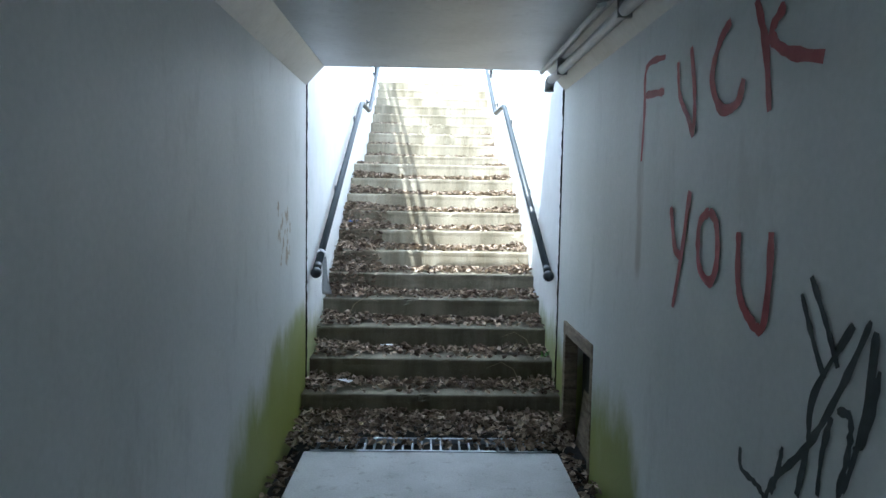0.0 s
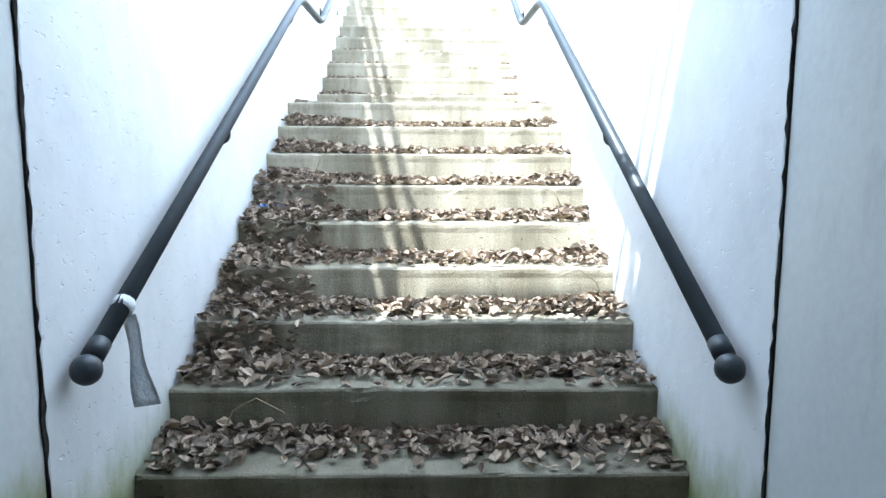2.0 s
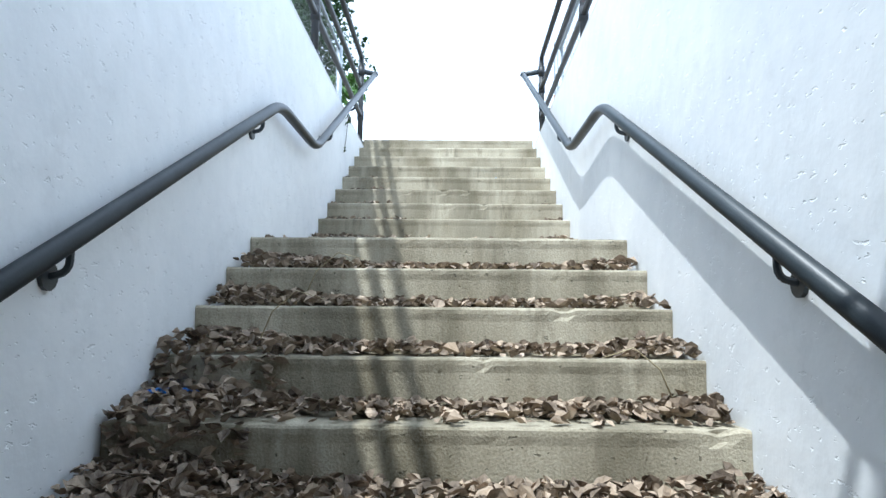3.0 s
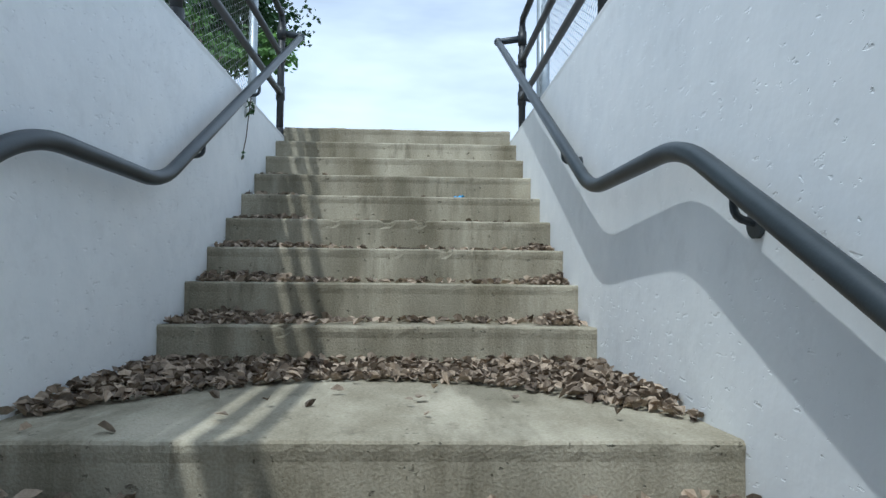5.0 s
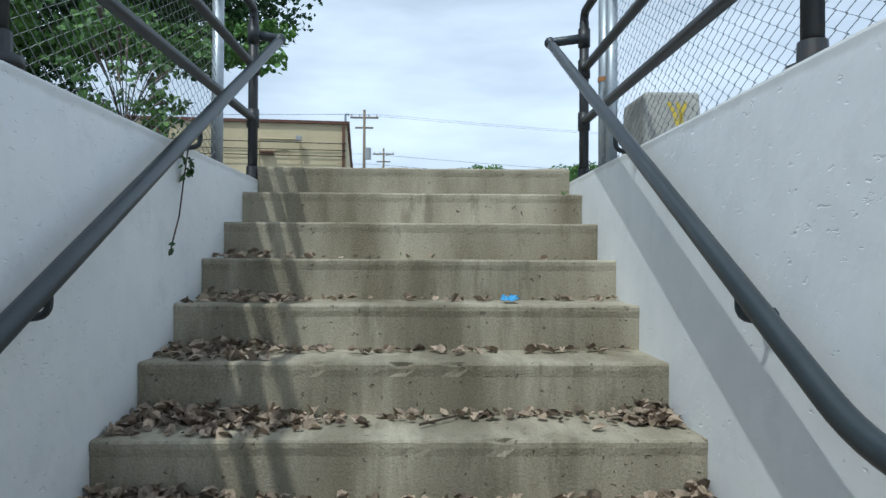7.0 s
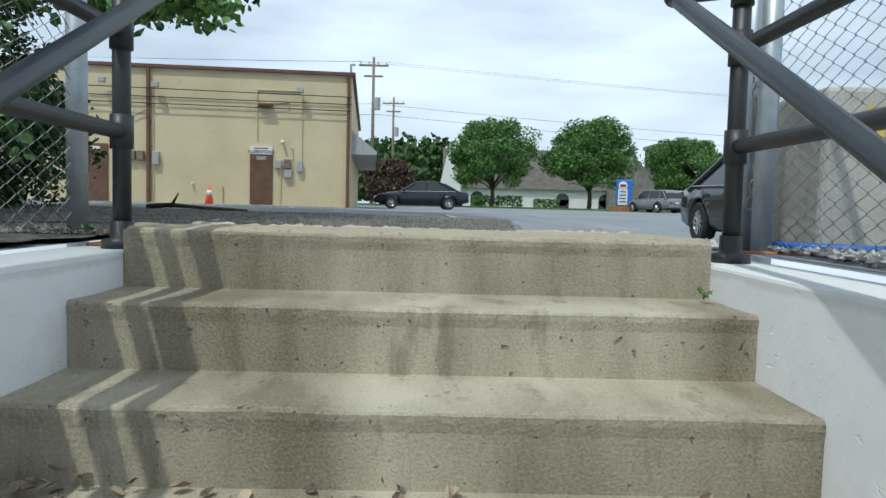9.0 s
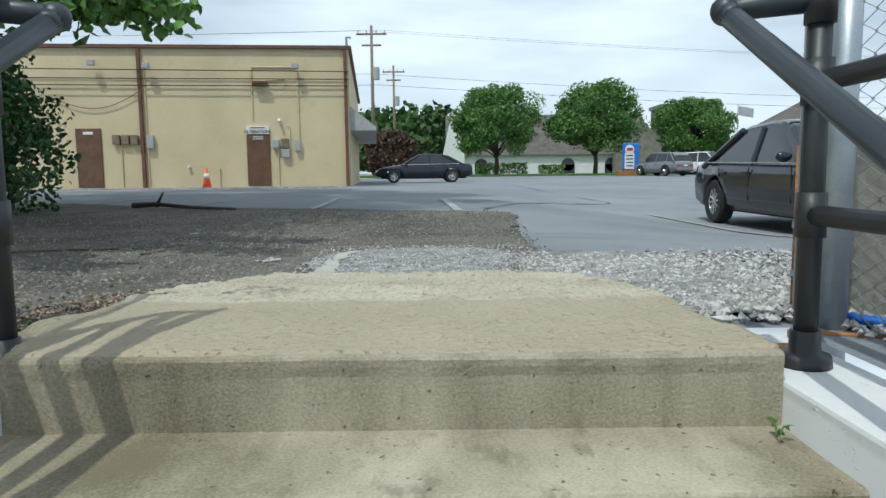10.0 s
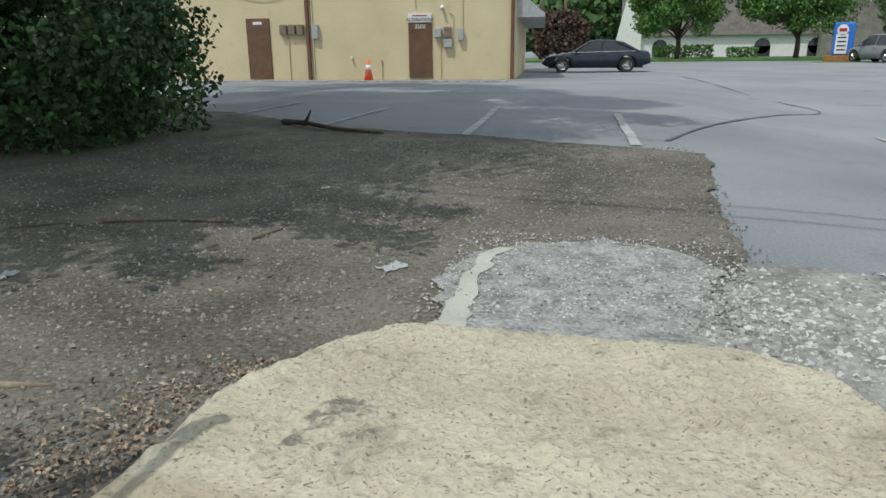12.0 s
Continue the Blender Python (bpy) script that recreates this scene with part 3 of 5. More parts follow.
for j in range(141):
    y = 13.31 + 2.05 * j / 140
    lim0, lim1 = along(SLAB_LEFT, y) + 0.02 * noise.noise((y * 5, 3, 1)) * smooth01(13.5, 13.8, y), along(SLAB_RIGHT, y) + 0.02 * noise.noise((y * 5, 8, 1)) * smooth01(13.5, 13.8, y)
    col = []
    for i in range(121):
        u = i / 120
        x = lim0 + (lim1 - lim0) * u
        seam = 14.07 - 0.05 * x + 0.05 * noise.noise((x * 3, 0, 7)) + 0.02 * noise.noise((x * 14, 0, 3))
        far_part = smooth01(seam - 0.03, seam + 0.03, y)
        rim = min(1, smooth01(15.2, 15.36, y) + smooth01(0.94, 1.0, abs(2 * u - 1)) * smooth01(13.5, 13.8, y))
        rough = 0.006 * noise.noise((x * 17, y * 17, 0)) + 0.008 * noise.noise((x * 40, y * 26, 0)) + 0.005 * noise.noise((x * 75, y * 60, 3)) + 0.0035 * math.sin(x * 95 + 25 * y + 3 * noise.noise((x * 4, y * 4, 2))) * smooth01(-0.1, 0.3, noise.noise((x * 2, y * 2, 6)))
        z = RISE * 20 + 0.006 + 0.010 * noise.noise((x * 4, y * 4, 0)) + 1.4 * rough * (1 - 0.8 * rim) * (0.2 + 0.82 * far_part) + 0.008 * far_part - 0.045 * rim - 0.10 * smooth01(13.6, 15.4, y)
        if j == 0:
            z = RISE * 20 - 0.002
        col.append(bm.verts.new((x, y, z)))
    cols.append(col)
for p, q in zip(cols, cols[1:]):
    for j in range(120):
        bm.faces.new((p[j], p[j + 1], q[j + 1], q[j]))
ext = bmesh.ops.extrude_face_region(bm, geom=bm.faces[:])
for v in ext["geom"]:
    if isinstance(v, bmesh.types.BMVert):
        v.co.z = 3.36
single("top_slab", bm, M_SLAB, "pale rough-poured concrete slab at the top of the stairs", "slab", kind="structure", smooth=True)

# ---- hatch in the tunnel wall ----
hatch = thing("wall_hatch", (0.95, 5.5, 0), "broken wooden access hatch in the tunnel wall", "hatch")
# near-black sheet fills the recess behind the board
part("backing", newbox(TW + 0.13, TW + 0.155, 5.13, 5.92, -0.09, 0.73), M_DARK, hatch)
part("frame", newbox(TW - 0.012, TW + 0.10, 5.121, 5.929, 0.655, 0.738, 0.006), M_WOOD, hatch, "splintered top rail")
part("frame", newbox(TW - 0.010, TW + 0.08, 5.86, 5.929, -0.09, 0.655, 0.006), M_WOOD, hatch)
part("frame", newbox(TW - 0.008, TW + 0.06, 5.121, 5.165, -0.09, 0.655, 0.006), M_WOOD, hatch)
part("board", newbox(-0.012, 0.012, 0, 0.60, 0, 0.62, 0.004, m=pose(TW + 0.085, 5.22, -0.085, -6, 9, 0)), M_WOOD, hatch, "loose weathered plywood board")

# ---- conduits under the ceiling ----
cond = thing("conduit", (0.74, 0, 2.4), "grey painted electrical conduit along the tunnel ceiling", "conduit")
part("tube", pipe([(0.80, -2.1, 2.40), (0.80, 6.10, 2.40)], 0.028, 12), M_GREY, cond, smooth=True)
part("end_cap", pipe([(0.80, 6.08, 2.40), (0.80, 6.13, 2.395), (0.80, 6.15, 2.36), (0.80, 6.15, 2.33)], 0.034, 12), M_GREY, cond, "dark end fitting", smooth=True)
part("tube", pipe([(0.725, -2.1, 2.445), (0.725, 6.05, 2.445)], 0.016, 8), M_GREY, cond, smooth=True)
for y in (1.4, 2.9, 4.3, 5.7):
    part("clamp", newbox(0.768, 0.835, y - 0.01, y + 0.01, 2.368, 2.475, 0.004), M_GREY, cond)
part("bolt", pipe([(0.72, 4.3, 2.43), (0.68, 4.3, 2.42)], 0.012, 6), M_GALV, cond)

# ---- spray paint ----
RED_STROKES = [
    [(4.35, 1.75), (4.33, 1.96), (4.32, 2.16), (4.08, 2.16)] ,
    [(4.32, 2.04), (4.08, 2.02)] ,
    [(3.93, 2.11), (3.9, 1.98), (3.8, 1.88), (3.75, 1.82), (3.75, 1.96), (3.8, 2.14)] ,
    [(3.47, 2.15), (3.55, 2.1), (3.6, 1.99), (3.52, 1.88), (3.4, 1.88), (3.36, 1.95)] ,
    [(3.3, 2.17), (3.23, 2.02), (3.19, 1.83)] ,
    [(3.13, 2.11), (3.2, 2.05), (3.11, 1.98), (2.93, 1.93)] ,
    [(3.94, 1.55), (3.88, 1.39), (3.81, 1.37)] ,
    [(3.75, 1.61), (3.81, 1.37), (3.88, 1.16)] ,
    [(3.57, 1.54), (3.65, 1.49), (3.64, 1.35), (3.54, 1.3), (3.49, 1.38), (3.51, 1.5), (3.57, 1.54)] ,
    [(3.34, 1.48), (3.33, 1.33), (3.28, 1.25), (3.17, 1.21), (3.14, 1.35), (3.14, 1.49)] ,
]
BLACK_STROKES = [
    [(2.97, 1.34), (2.9, 1.22), (2.85, 1.15)] ,
    [(2.93, 1.39), (2.86, 1.29), (2.8, 1.19)] ,
    [(3.26, 0.83), (3.25, 0.77), (3.15, 0.76), (3.1, 0.74)] ,
    [(2.75, 1.3), (2.89, 1.1), (2.9, 0.97)] ,
    [(2.69, 1.32), (2.78, 1.15), (2.9, 0.97), (3.05, 0.82), (3.1, 0.74)] ,
    [(3.02, 0.92), (3.04, 0.84), (3.07, 0.77)] ,
    [(2.67, 1.3), (2.69, 1.11), (2.75, 0.91)] ,
    [(2.9, 0.97), (2.94, 0.82)] ,
    [(2.81, 1.07), (2.84, 0.97), (2.85, 0.86)] ,
    [(2.79, 1.09), (2.74, 1.09), (2.74, 1.01), (2.77, 0.89)] ,
    [(2.65, 1.22), (2.68, 1.08), (2.72, 1.02)] ,
]
red = thing("graffiti", (0.926, 3.6, 1.1), "faded red spray-painted words on the white wall", "graffiti")
black = thing("graffiti", (0.926, 2.9, 0.7), "black spray-painted scribble on the white wall", "graffiti")
for i, st in enumerate(RED_STROKES):
    bm = bmesh.new()
    ribbon(bm, st, 0.030 if i < 3 else 0.037, lambda u, v: (TW - 0.003 - 0.0002 * i, u, v))
    part("stroke", bm, M_REDSPRAY, red)
for i, st in enumerate(BLACK_STROKES):
    bm = bmesh.new()
    ribbon(bm, st, 0.022, lambda u, v: (TW - 0.0035 - 0.0002 * i, u, v))
    part("stroke", bm, M_BLACKSPRAY, black)

# drain grate across the foot of the stairs
grate = thing("drain_grate", (0, 5.5, -0.02), "rusty steel drain grate half buried in leaves", "grate")
for y in (5.40, 5.62):
    part("edge_bar", newbox(-0.75, 0.75, y - 0.012, y + 0.012, -0.03, 0.004, 0.003), M_GALV, grate)
for i in range(25):
    x = -0.72 + 0.06 * i
    part("bar", newbox(x - 0.005, x + 0.005, 5.412, 5.608, -0.03, 0.0), M_GALV, grate)

# ---- handrails ----
def handrail(s):
    x = s * 0.865
    line = [(x, 6.36, 1.025), (s * 0.85, 9.56, 2.69), (s * 0.832, 10.42, 2.685), (s * 0.838, 13.51, 4.365)]
    ob = thing("handrail", (x, 6.4, 0.9), "dark blue-grey painted steel pipe handrail fixed to the wall", "handrail", "handrails of the stairs")
    part("pipe", pipe(bend(line, 0.16, 7), 0.028, 14), M_PIPE, ob, smooth=True)
    b = bmesh.new()
    ball(b, (x, 6.325, 1.0), 0.042)
    part("end_ball", b, M_PIPE, ob, "dark round end cap", smooth=True)
    part("collar", pipe([(x, 6.36, 1.025), (x, 6.41, 1.051)], 0.031, 14), M_PIPE, ob, smooth=True)
    for y in (7.7, 9.28, 10.92, 12.0):
        x = s * (0.857 if y < 9.5 else 0.828)
        z = 1.0 + (y - 6.325) * 0.5215 if y < 9.5 else 2.69 + (y - 10.42) * 0.535
        b = bmesh.new()
        tube(b, bend([(x, y, z - 0.02), (x, y, z - 0.075), (s * (HW - 0.004), y, z - 0.085)], 0.03, 4), 0.010, 8)
        tube(b, [(s * (HW - 0.012), y, z - 0.085), (s * (HW + 0.001), y, z - 0.085)], 0.036, 12)
        part("bracket", b, M_PIPE, ob, smooth=False)
    x = s * 0.858
    part("joint_sleeve", pipe([(x, 8.0, 1.879), (x, 8.07, 1.915)], 0.0275, 14), M_PIPE, ob, smooth=True)
    # return to the guard post
    part("return_arm", pipe(bend([(s * 0.838, 13.46, 4.34), (s * 0.838, 13.52, 4.372), (1.03, 13.42, 4.372) if s > 0 else (-0.98, 13.43, 4.372)], 0.05, 5), 0.0285, 12), M_PIPE, ob, smooth=True)
    b = bmesh.new()
    ball(b, (s * 0.838, 13.51, 4.368), 0.037)
    part("elbow", b, M_PIPE, ob, smooth=True)
    return ob


handrail(-1)
handrail(1)


def guard(s):
    """Pipe guard rail on top of the stairwell wall."""
    x, ye = (1.03, 13.42) if s > 0 else (-0.98, 13.43)
    ob = thing("guard_rail", (x, ye, TOP), "black painted pipe guard rail on top of the wall", "guard rail", "guard rails")
    for y in (ye, 10.95, 8.25, 6.35):
        first = y > 13
        part("post", pipe([(x, y, TOP), (x, y, 4.47)], 0.029, 12), M_RUSTPIPE, ob, smooth=True)
        part("base_flange", pipe([(x, y, TOP), (x, y, TOP + 0.03), (x, y, TOP + 0.034), (x, y, TOP + 0.09)], [0.065, 0.062, 0.038, 0.036], 14), M_RUSTPIPE, ob, smooth=True)
        for z in (3.86, 4.18) + ((4.372,) if first else ()):
            part("fitting", pipe([(x, y, z - 0.055), (x, y, z + 0.055)], 0.037, 12), M_RUSTPIPE, ob, smooth=True)
    for z in (3.86, 4.18):
        part("rail", pipe([(x, 6.35, z), (x, ye, z)], 0.025, 12), M_RUSTPIPE, ob, smooth=True)
    part("rail", pipe(bend([(x, 6.35, 4.53), (x, ye, 4.53), (x, ye, 4.44)], 0.06, 5), 0.026, 12), M_RUSTPIPE, ob, "top rail with an elbow", smooth=True)
    return ob


guard(-1)
guard(1)
cross = thing("guard_rail", (0, 6.05, TOP), "black painted pipe guard rail over the tunnel mouth", "guard rail", "guard rails")
for z in (3.86, 4.18, 4.53):
    part("rail", pipe([(-0.98, 6.05, z), (1.03, 6.05, z)], 0.025, 10), M_RUSTPIPE, cross, smooth=True)
for x in (-0.98, 0.04, 1.03):
    part("post", pipe([(x, 6.05, TOP), (x, 6.05, 4.53)], 0.028, 10), M_RUSTPIPE, cross, smooth=True)


def chain_fence(s):
    x = s * 1.29
    ob = thing("chain_link_fence", (x, 13.7, 3.5), "galvanised chain-link fence beside the stairwell", "fence", "fences")
    for y, r in ((13.75, 0.038), (10.4, 0.025), (7.3, 0.025)):
        part("post", pipe([(x, y, 3.35), (x, y, 4.80)], r, 12), M_GALV, ob, smooth=True)
    part("top_rail", pipe([(x, 6.2, 4.77), (x, 13.72, 4.77)], 0.019, 8), M_GALV, ob, smooth=True)
    verts, faces = [], []
    pitch, half = 0.055, 0.029
    ncol, nrow = int(7.4 / pitch), 41
    for c in range(ncol):
        y0 = 13.66 - c * pitch
        for r in range(nrow + 1):
            z = 3.53 + r * 0.030
            y = y0 + (half if r % 2 else -half) * (1 if c % 2 else -1)
            xx = x + (0.003 if (r + c) % 2 else -0.003) + 0.012 * math.sin(y * 1.7 + z)
            k = len(verts)
            for a in range(3):
                th = a * 2.0944
                verts.append((xx + 0.0021 * math.cos(th), y + 0.0021 * math.sin(th), z))
            if r:
                for a in range(3):
                    b2 = (a + 1) % 3
                    faces.append((k - 3 + a, k - 3 + b2, k + b2, k + a))
    o = raw("wire_mesh", verts, faces, M_WIRE, kind="stuff", parent=ob)
    o.matrix_parent_inverse = Matrix.Translation((-x, -13.7, -3.5))
    return ob


chain_fence(-1)
chain_fence(1)

# ---- dead leaves ----
rg = np.random.default_rng(11)


def scatter_leaves(name, pos, size, label):
    v, f = leaf_cloud(np.array(pos), size, aspect=0.62, curl=0.45, flat=True, rng=rg)
    return raw(name, v, f, M_LEAF, label, "leaves", "stuff")


low, up = [], []
for k in range(1, 11):
    n = 1700 if k in (4, 5, 6, 7, 8) else 1350
    for _ in range(n):
        x = rg.uniform(-0.9, 0.9)
        v = rg.uniform(0.0, 1.0)
        left = 1 - smooth01(-0.85, -0.2, x) if k >= 4 else 1 - smooth01(-0.9, -0.4, x)
        right = smooth01(0.5, 0.88, x)
        back = smooth01(0.15, 0.75, v)
        keep = max(left * (0.55 + 0.45 * back), right * (0.4 + 0.6 * back), 0.9 * back, 0.12)
        if rg.uniform() > keep:
            continue
        pile = 0.012 + 0.05 * left + 0.03 * right + 0.03 * back * (0.6 + 0.4 * noise.noise((x * 3, k, 0)))
        if v < 0.15:
            pile *= 0.35
        low.append((x, step_y(k) + 0.02 + v * 0.30, RISE * k + 0.006 + pile * rg.uniform(0.1, 1.0)))
for k in range(5, 9):
    for _ in range(110):
        x = -0.90 + 0.42 * rg.uniform() ** 1.5
        h = rg.uniform()
        low.append((x, step_y(k) - 0.005 - 0.07 * (1 - h) * rg.uniform(0.3, 1), RISE * (k - 1) + 0.03 + (RISE + 0.01) * h))
for _ in range(2000):
    x, y = rg.uniform(-0.91, 0.91), rg.uniform(5.40, 6.0)
    if abs(x) < 0.45 and y < 5.66 and rg.uniform() < 0.75:
        continue
    low.append((x, y, 0.0 + 0.05 * rg.uniform() + 0.03 * smooth01(5.6, 6.0, y)))
for _ in range(700):
    s = rg.choice([-1, 1])
    low.append((s * rg.uniform(0.80, 0.92), rg.uniform(2.5, 5.4), -0.06 + 0.06 * rg.uniform()))
scatter_leaves("leaf_litter", low, 0.050, "dry brown dead leaves heaped on the lower steps")
for _ in range(5200):
    x, y = rg.uniform(-0.9, 0.9), rg.uniform(9.42, 10.63)
    arc = 10.28 - 0.75 * (abs(x) / 0.9) ** 2.2
    if y < arc and rg.uniform() > 0.008 or (y > 9.9 and rg.uniform() > 0.96):
        continue
    deep = smooth01(arc, arc + 0.4, y) * 0.6
    up.append((x, y, RISE * 11 + 0.006 + rg.uniform() * (0.015 + 0.05 * deep)))
for k in range(12, 18):
    amount = {12: 1.0, 13: 0.8, 14: 0.65, 15: 0.45, 16: 0.25, 17: 0.08}[k]
    for _ in range(2600):
        x, v = rg.uniform(-0.9, 0.9), rg.uniform()
        left = 1 - smooth01(-0.8, 0.0 if k < 15 else -0.3, x)
        right = smooth01(0.55, 0.88, x) if k in (12, 13, 14) else 0
        back = smooth01(0.45, 0.95, v)
        if rg.uniform() > amount * max(left * (0.25 + 0.75 * smooth01(0.2, 0.7, v)), right * smooth01(0.2, 0.7, v), 0.22 * back):
            continue
        up.append((x, step_y(k) + 0.03 + v * 0.29, RISE * k + 0.005 + 0.04 * back * rg.uniform() * max(left, right, 0.2)))
scatter_leaves("leaf_litter", up, 0.046, "dry brown dead leaves on the landing and upper steps")
debris = [(along(SLAB_LEFT, yy) - 0.02 - abs(rg.normal(0, 0.16)), yy, 0) for yy in rg.uniform(13.65, 14.85, 1000)]
scatter_leaves("leaf_litter", [(x, y, ground_z(x, y) + 0.02 + 0.012 * rg.uniform()) for x, y, _ in debris], 0.017, "brown crumbled leaves along the edge of the slab")
edge = [(rg.uniform(-3.2, -1.1), 13.9 + 1.2 * rg.uniform() ** 2, 0) for _ in range(160)] + [(rg.uniform(-7, -1.0), rg.uniform(15, 21), 0) for _ in range(900)] + [(rg.uniform(-1.6, -0.95), rg.uniform(13.75, 14.2), 0) for _ in range(30)]
scatter_leaves("leaf_litter", [(x, y, ground_z(x, y) + 0.02 + 0.01 * rg.uniform()) for x, y, _ in edge], 0.022, "scattered dead leaves on the dirt")

# ---- gravel ----
def stones(name, pts, lo, hi, label, material=None):
    verts, faces = [], []
    base = np.array([(1, 0, 0), (-1, 0, 0), (0, 1, 0), (0, -1, 0), (0, 0, 0.8), (0, 0, -0.8)])
    tri = [(0, 2, 4), (2, 1, 4), (1, 3, 4), (3, 0, 4), (2, 0, 5), (1, 2, 5), (3, 1, 5), (0, 3, 5)]
    for x, y, z in pts:
        r = rg.uniform(lo, hi)
        a = rg.uniform(0, 6.28)
        p = base * r * rg.uniform(0.6, 1.25, (6, 1)) + rg.normal(0, 0.22 * r, (6, 3))
        c, s = math.cos(a), math.sin(a)
        k = len(verts)
        verts += [(x + q[0] * c - q[1] * s, y + q[0] * s + q[1] * c, z + q[2]) for q in p]
        faces += [(k + i, k + j, k + l) for i, j, l in tri]
    return raw(name, verts, faces, material or M_STONE, label, "gravel", "stuff")


pts = []
while len(pts) < 19000:
    x, y = 0.45 + 4.8 * rg.uniform() ** 1.6, rg.uniform(12.6, 16.6)
    if x < 1.28 and y < 13.8 or (y < 15.38 and x < along(SLAB_RIGHT, y) + 0.01):
        continue
    if y > 15.8 and rg.uniform() < smooth01(15.7, 16.5, y) or x < 0.62 and rg.uniform() < 0.6:
        continue
    pts.append((x, y, ground_z(x, y) + 0.018 + 0.03 * smooth01(1.2, 2.5, x) * rg.uniform()))
stones("gravel", pts, 0.007, 0.020, "loose grey crushed stone")
pts = []
while len(pts) < 21000:
    x, y = rg.uniform(-5, 0.85) if rg.uniform() < 0.7 else rg.uniform(-2.4, 0.9), 13.7 + 6.5 * rg.uniform() ** 1.9
    if y < 15.38 and along(SLAB_LEFT, y) - 0.01 < x < 1.1 or (-0.55 < x < 0.5 and y < 16.6 and rg.uniform() < 0.8):
        continue
    pts.append((x, y, ground_z(x, y) + 0.019 + (0.008 if -0.6 < x < 0.6 and y < 16 else 0)))
stones("grit", pts, 0.004, 0.013, "fine grit and small stones on the dirt", M_GRIT)

pts = []
while len(pts) < 2600:
    x, y = rg.uniform(-0.7, 0.75), rg.uniform(15.38, 16.75)
    pts.append((x, y, ground_z(x, y) + 0.027))
stones("grit", pts, 0.003, 0.009, "pale grit on the worn patch")
# ---- litter, twigs and weeds ----
def crumpled(name, at, size, material, label, category, seed):
    b = bmesh.new()
    bmesh.ops.create_grid(b, x_segments=7, y_segments=6, size=0.5)
    for v in b.verts:
        q = Vector((v.co.x * size[0], v.co.y * size[1], 0))
        v.co = q + Vector((noise.noise((q.x * 40, q.y * 40, seed)) * 0.02, noise.noise((q.x * 40, q.y * 40, seed + 5)) * 0.02, abs(noise.noise((q.x * 25, q.y * 25, seed + 9))) * size[2] + 0.003))
    bmesh.ops.solidify(b, geom=b.faces[:], thickness=0.002)
    bmesh.ops.transform(b, matrix=pose(at[0], at[1], at[2], 0, 0, seed * 47), verts=b.verts)
    return single(name, b, material, label, category)


crumpled("wrapper", (-0.80, 8.22, RISE * 7 + 0.06), (0.16, 0.07, 0.05), M_BLUE, "crumpled shiny blue wrapper among dead leaves", "wrapper", 1)
crumpled("glove", (0.42, 12.12, RISE * 16 + 0.004), (0.11, 0.06, 0.045), M_GLOVE, "discarded pale blue rubber glove on a step", "glove", 2)
crumpled("paper_scrap", (-0.63, 6.17, RISE + 0.05), (0.11, 0.05, 0.02), M_CLOTH, "torn pale paper scrap on dead leaves", "litter", 3)
crumpled("paper_scrap", (-0.35, 6.58, RISE * 2 + 0.05), (0.09, 0.03, 0.02), M_CLOTH, "torn pale paper scrap on dead leaves", "litter", 4)
crumpled("plastic_bag", (-0.95, 15.97, ground_z(-0.95, 15.97) + 0.02), (0.13, 0.09, 0.03), M_GREY, "crushed clear plastic scrap on the dirt", "litter", 5)
crumpled("paper_scrap", (-2.73, 15.44, ground_z(-2.73, 15.44) + 0.02), (0.10, 0.07, 0.03), M_GREY, "pale paper scrap on the dirt", "litter", 6)
crumpled("paper_scrap", (-2.42, 14.98, ground_z(-2.42, 14.98) + 0.02), (0.07, 0.05, 0.02), M_GREY, "pale paper scrap on the dirt", "litter", 7)
crumpled("paper_scrap", (-2.05, 17.77, ground_z(-2.05, 17.77) + 0.02), (0.06, 0.05, 0.02), M_GREY, "pale paper scrap on the dirt", "litter", 8)

rag = thing("rag", (-0.865, 6.56, 1.1), "white rag knotted round the handrail", "rag")
part("knot", pipe([(-0.865, 6.54, 1.112), (-0.865, 6.575, 1.131)], 0.034, 12), M_CLOTH, rag, smooth=True)
bm = bmesh.new()
rows = []
for i in range(12):
    t = i / 11
    w = 0.022 + 0.03 * t
    rows.append([bm.verts.new((-0.845 + 0.02 * t + q * w * 0.6 + 0.006 * math.sin(7 * t + q), 6.55 + 0.05 * t + q * w * 0.3, 1.10 - 0.30 * t)) for q in (-1, -0.3, 0.4, 1)])
for p, q in zip(rows, rows[1:]):
    for j in range(3):
        bm.faces.new((p[j], p[j + 1], q[j + 1], q[j]))
bmesh.ops.solidify(bm, geom=bm.faces[:], thickness=0.004)
part("tail", bm, M_CLOTH, rag, smooth=True)


def twig(pts, r, label, material=M_TWIG, name="twig", category="twig"):
    b = bmesh.new()
    q = [Vector(p) for p in pts]
    tube(b, q, [r * (1 - 0.6 * i / (len(q) - 1)) for i in range(len(q))], 6)
    return single(name, b, material, label, category, smooth=True)


def gz(x, y, h=0.02):
    return (x, y, ground_z(x, y) + h)


twig([gz(-3.04, 16.47), gz(-2.62, 16.62), gz(-2.19, 16.63, 0.03)], 0.016, "thin dead branch lying on the dirt")
twig([gz(-3.5, 16.25), gz(-3.25, 16.42), gz(-3.05, 16.38)], 0.012, "thin dead branch lying on the dirt")
twig([gz(-1.88, 16.3), gz(-1.83, 16.57)], 0.014, "short broken stick on the dirt")
twig([gz(-1.82, 14.44), gz(-1.6, 14.5)], 0.02, "flat grey stick on the dirt", M_WOOD)
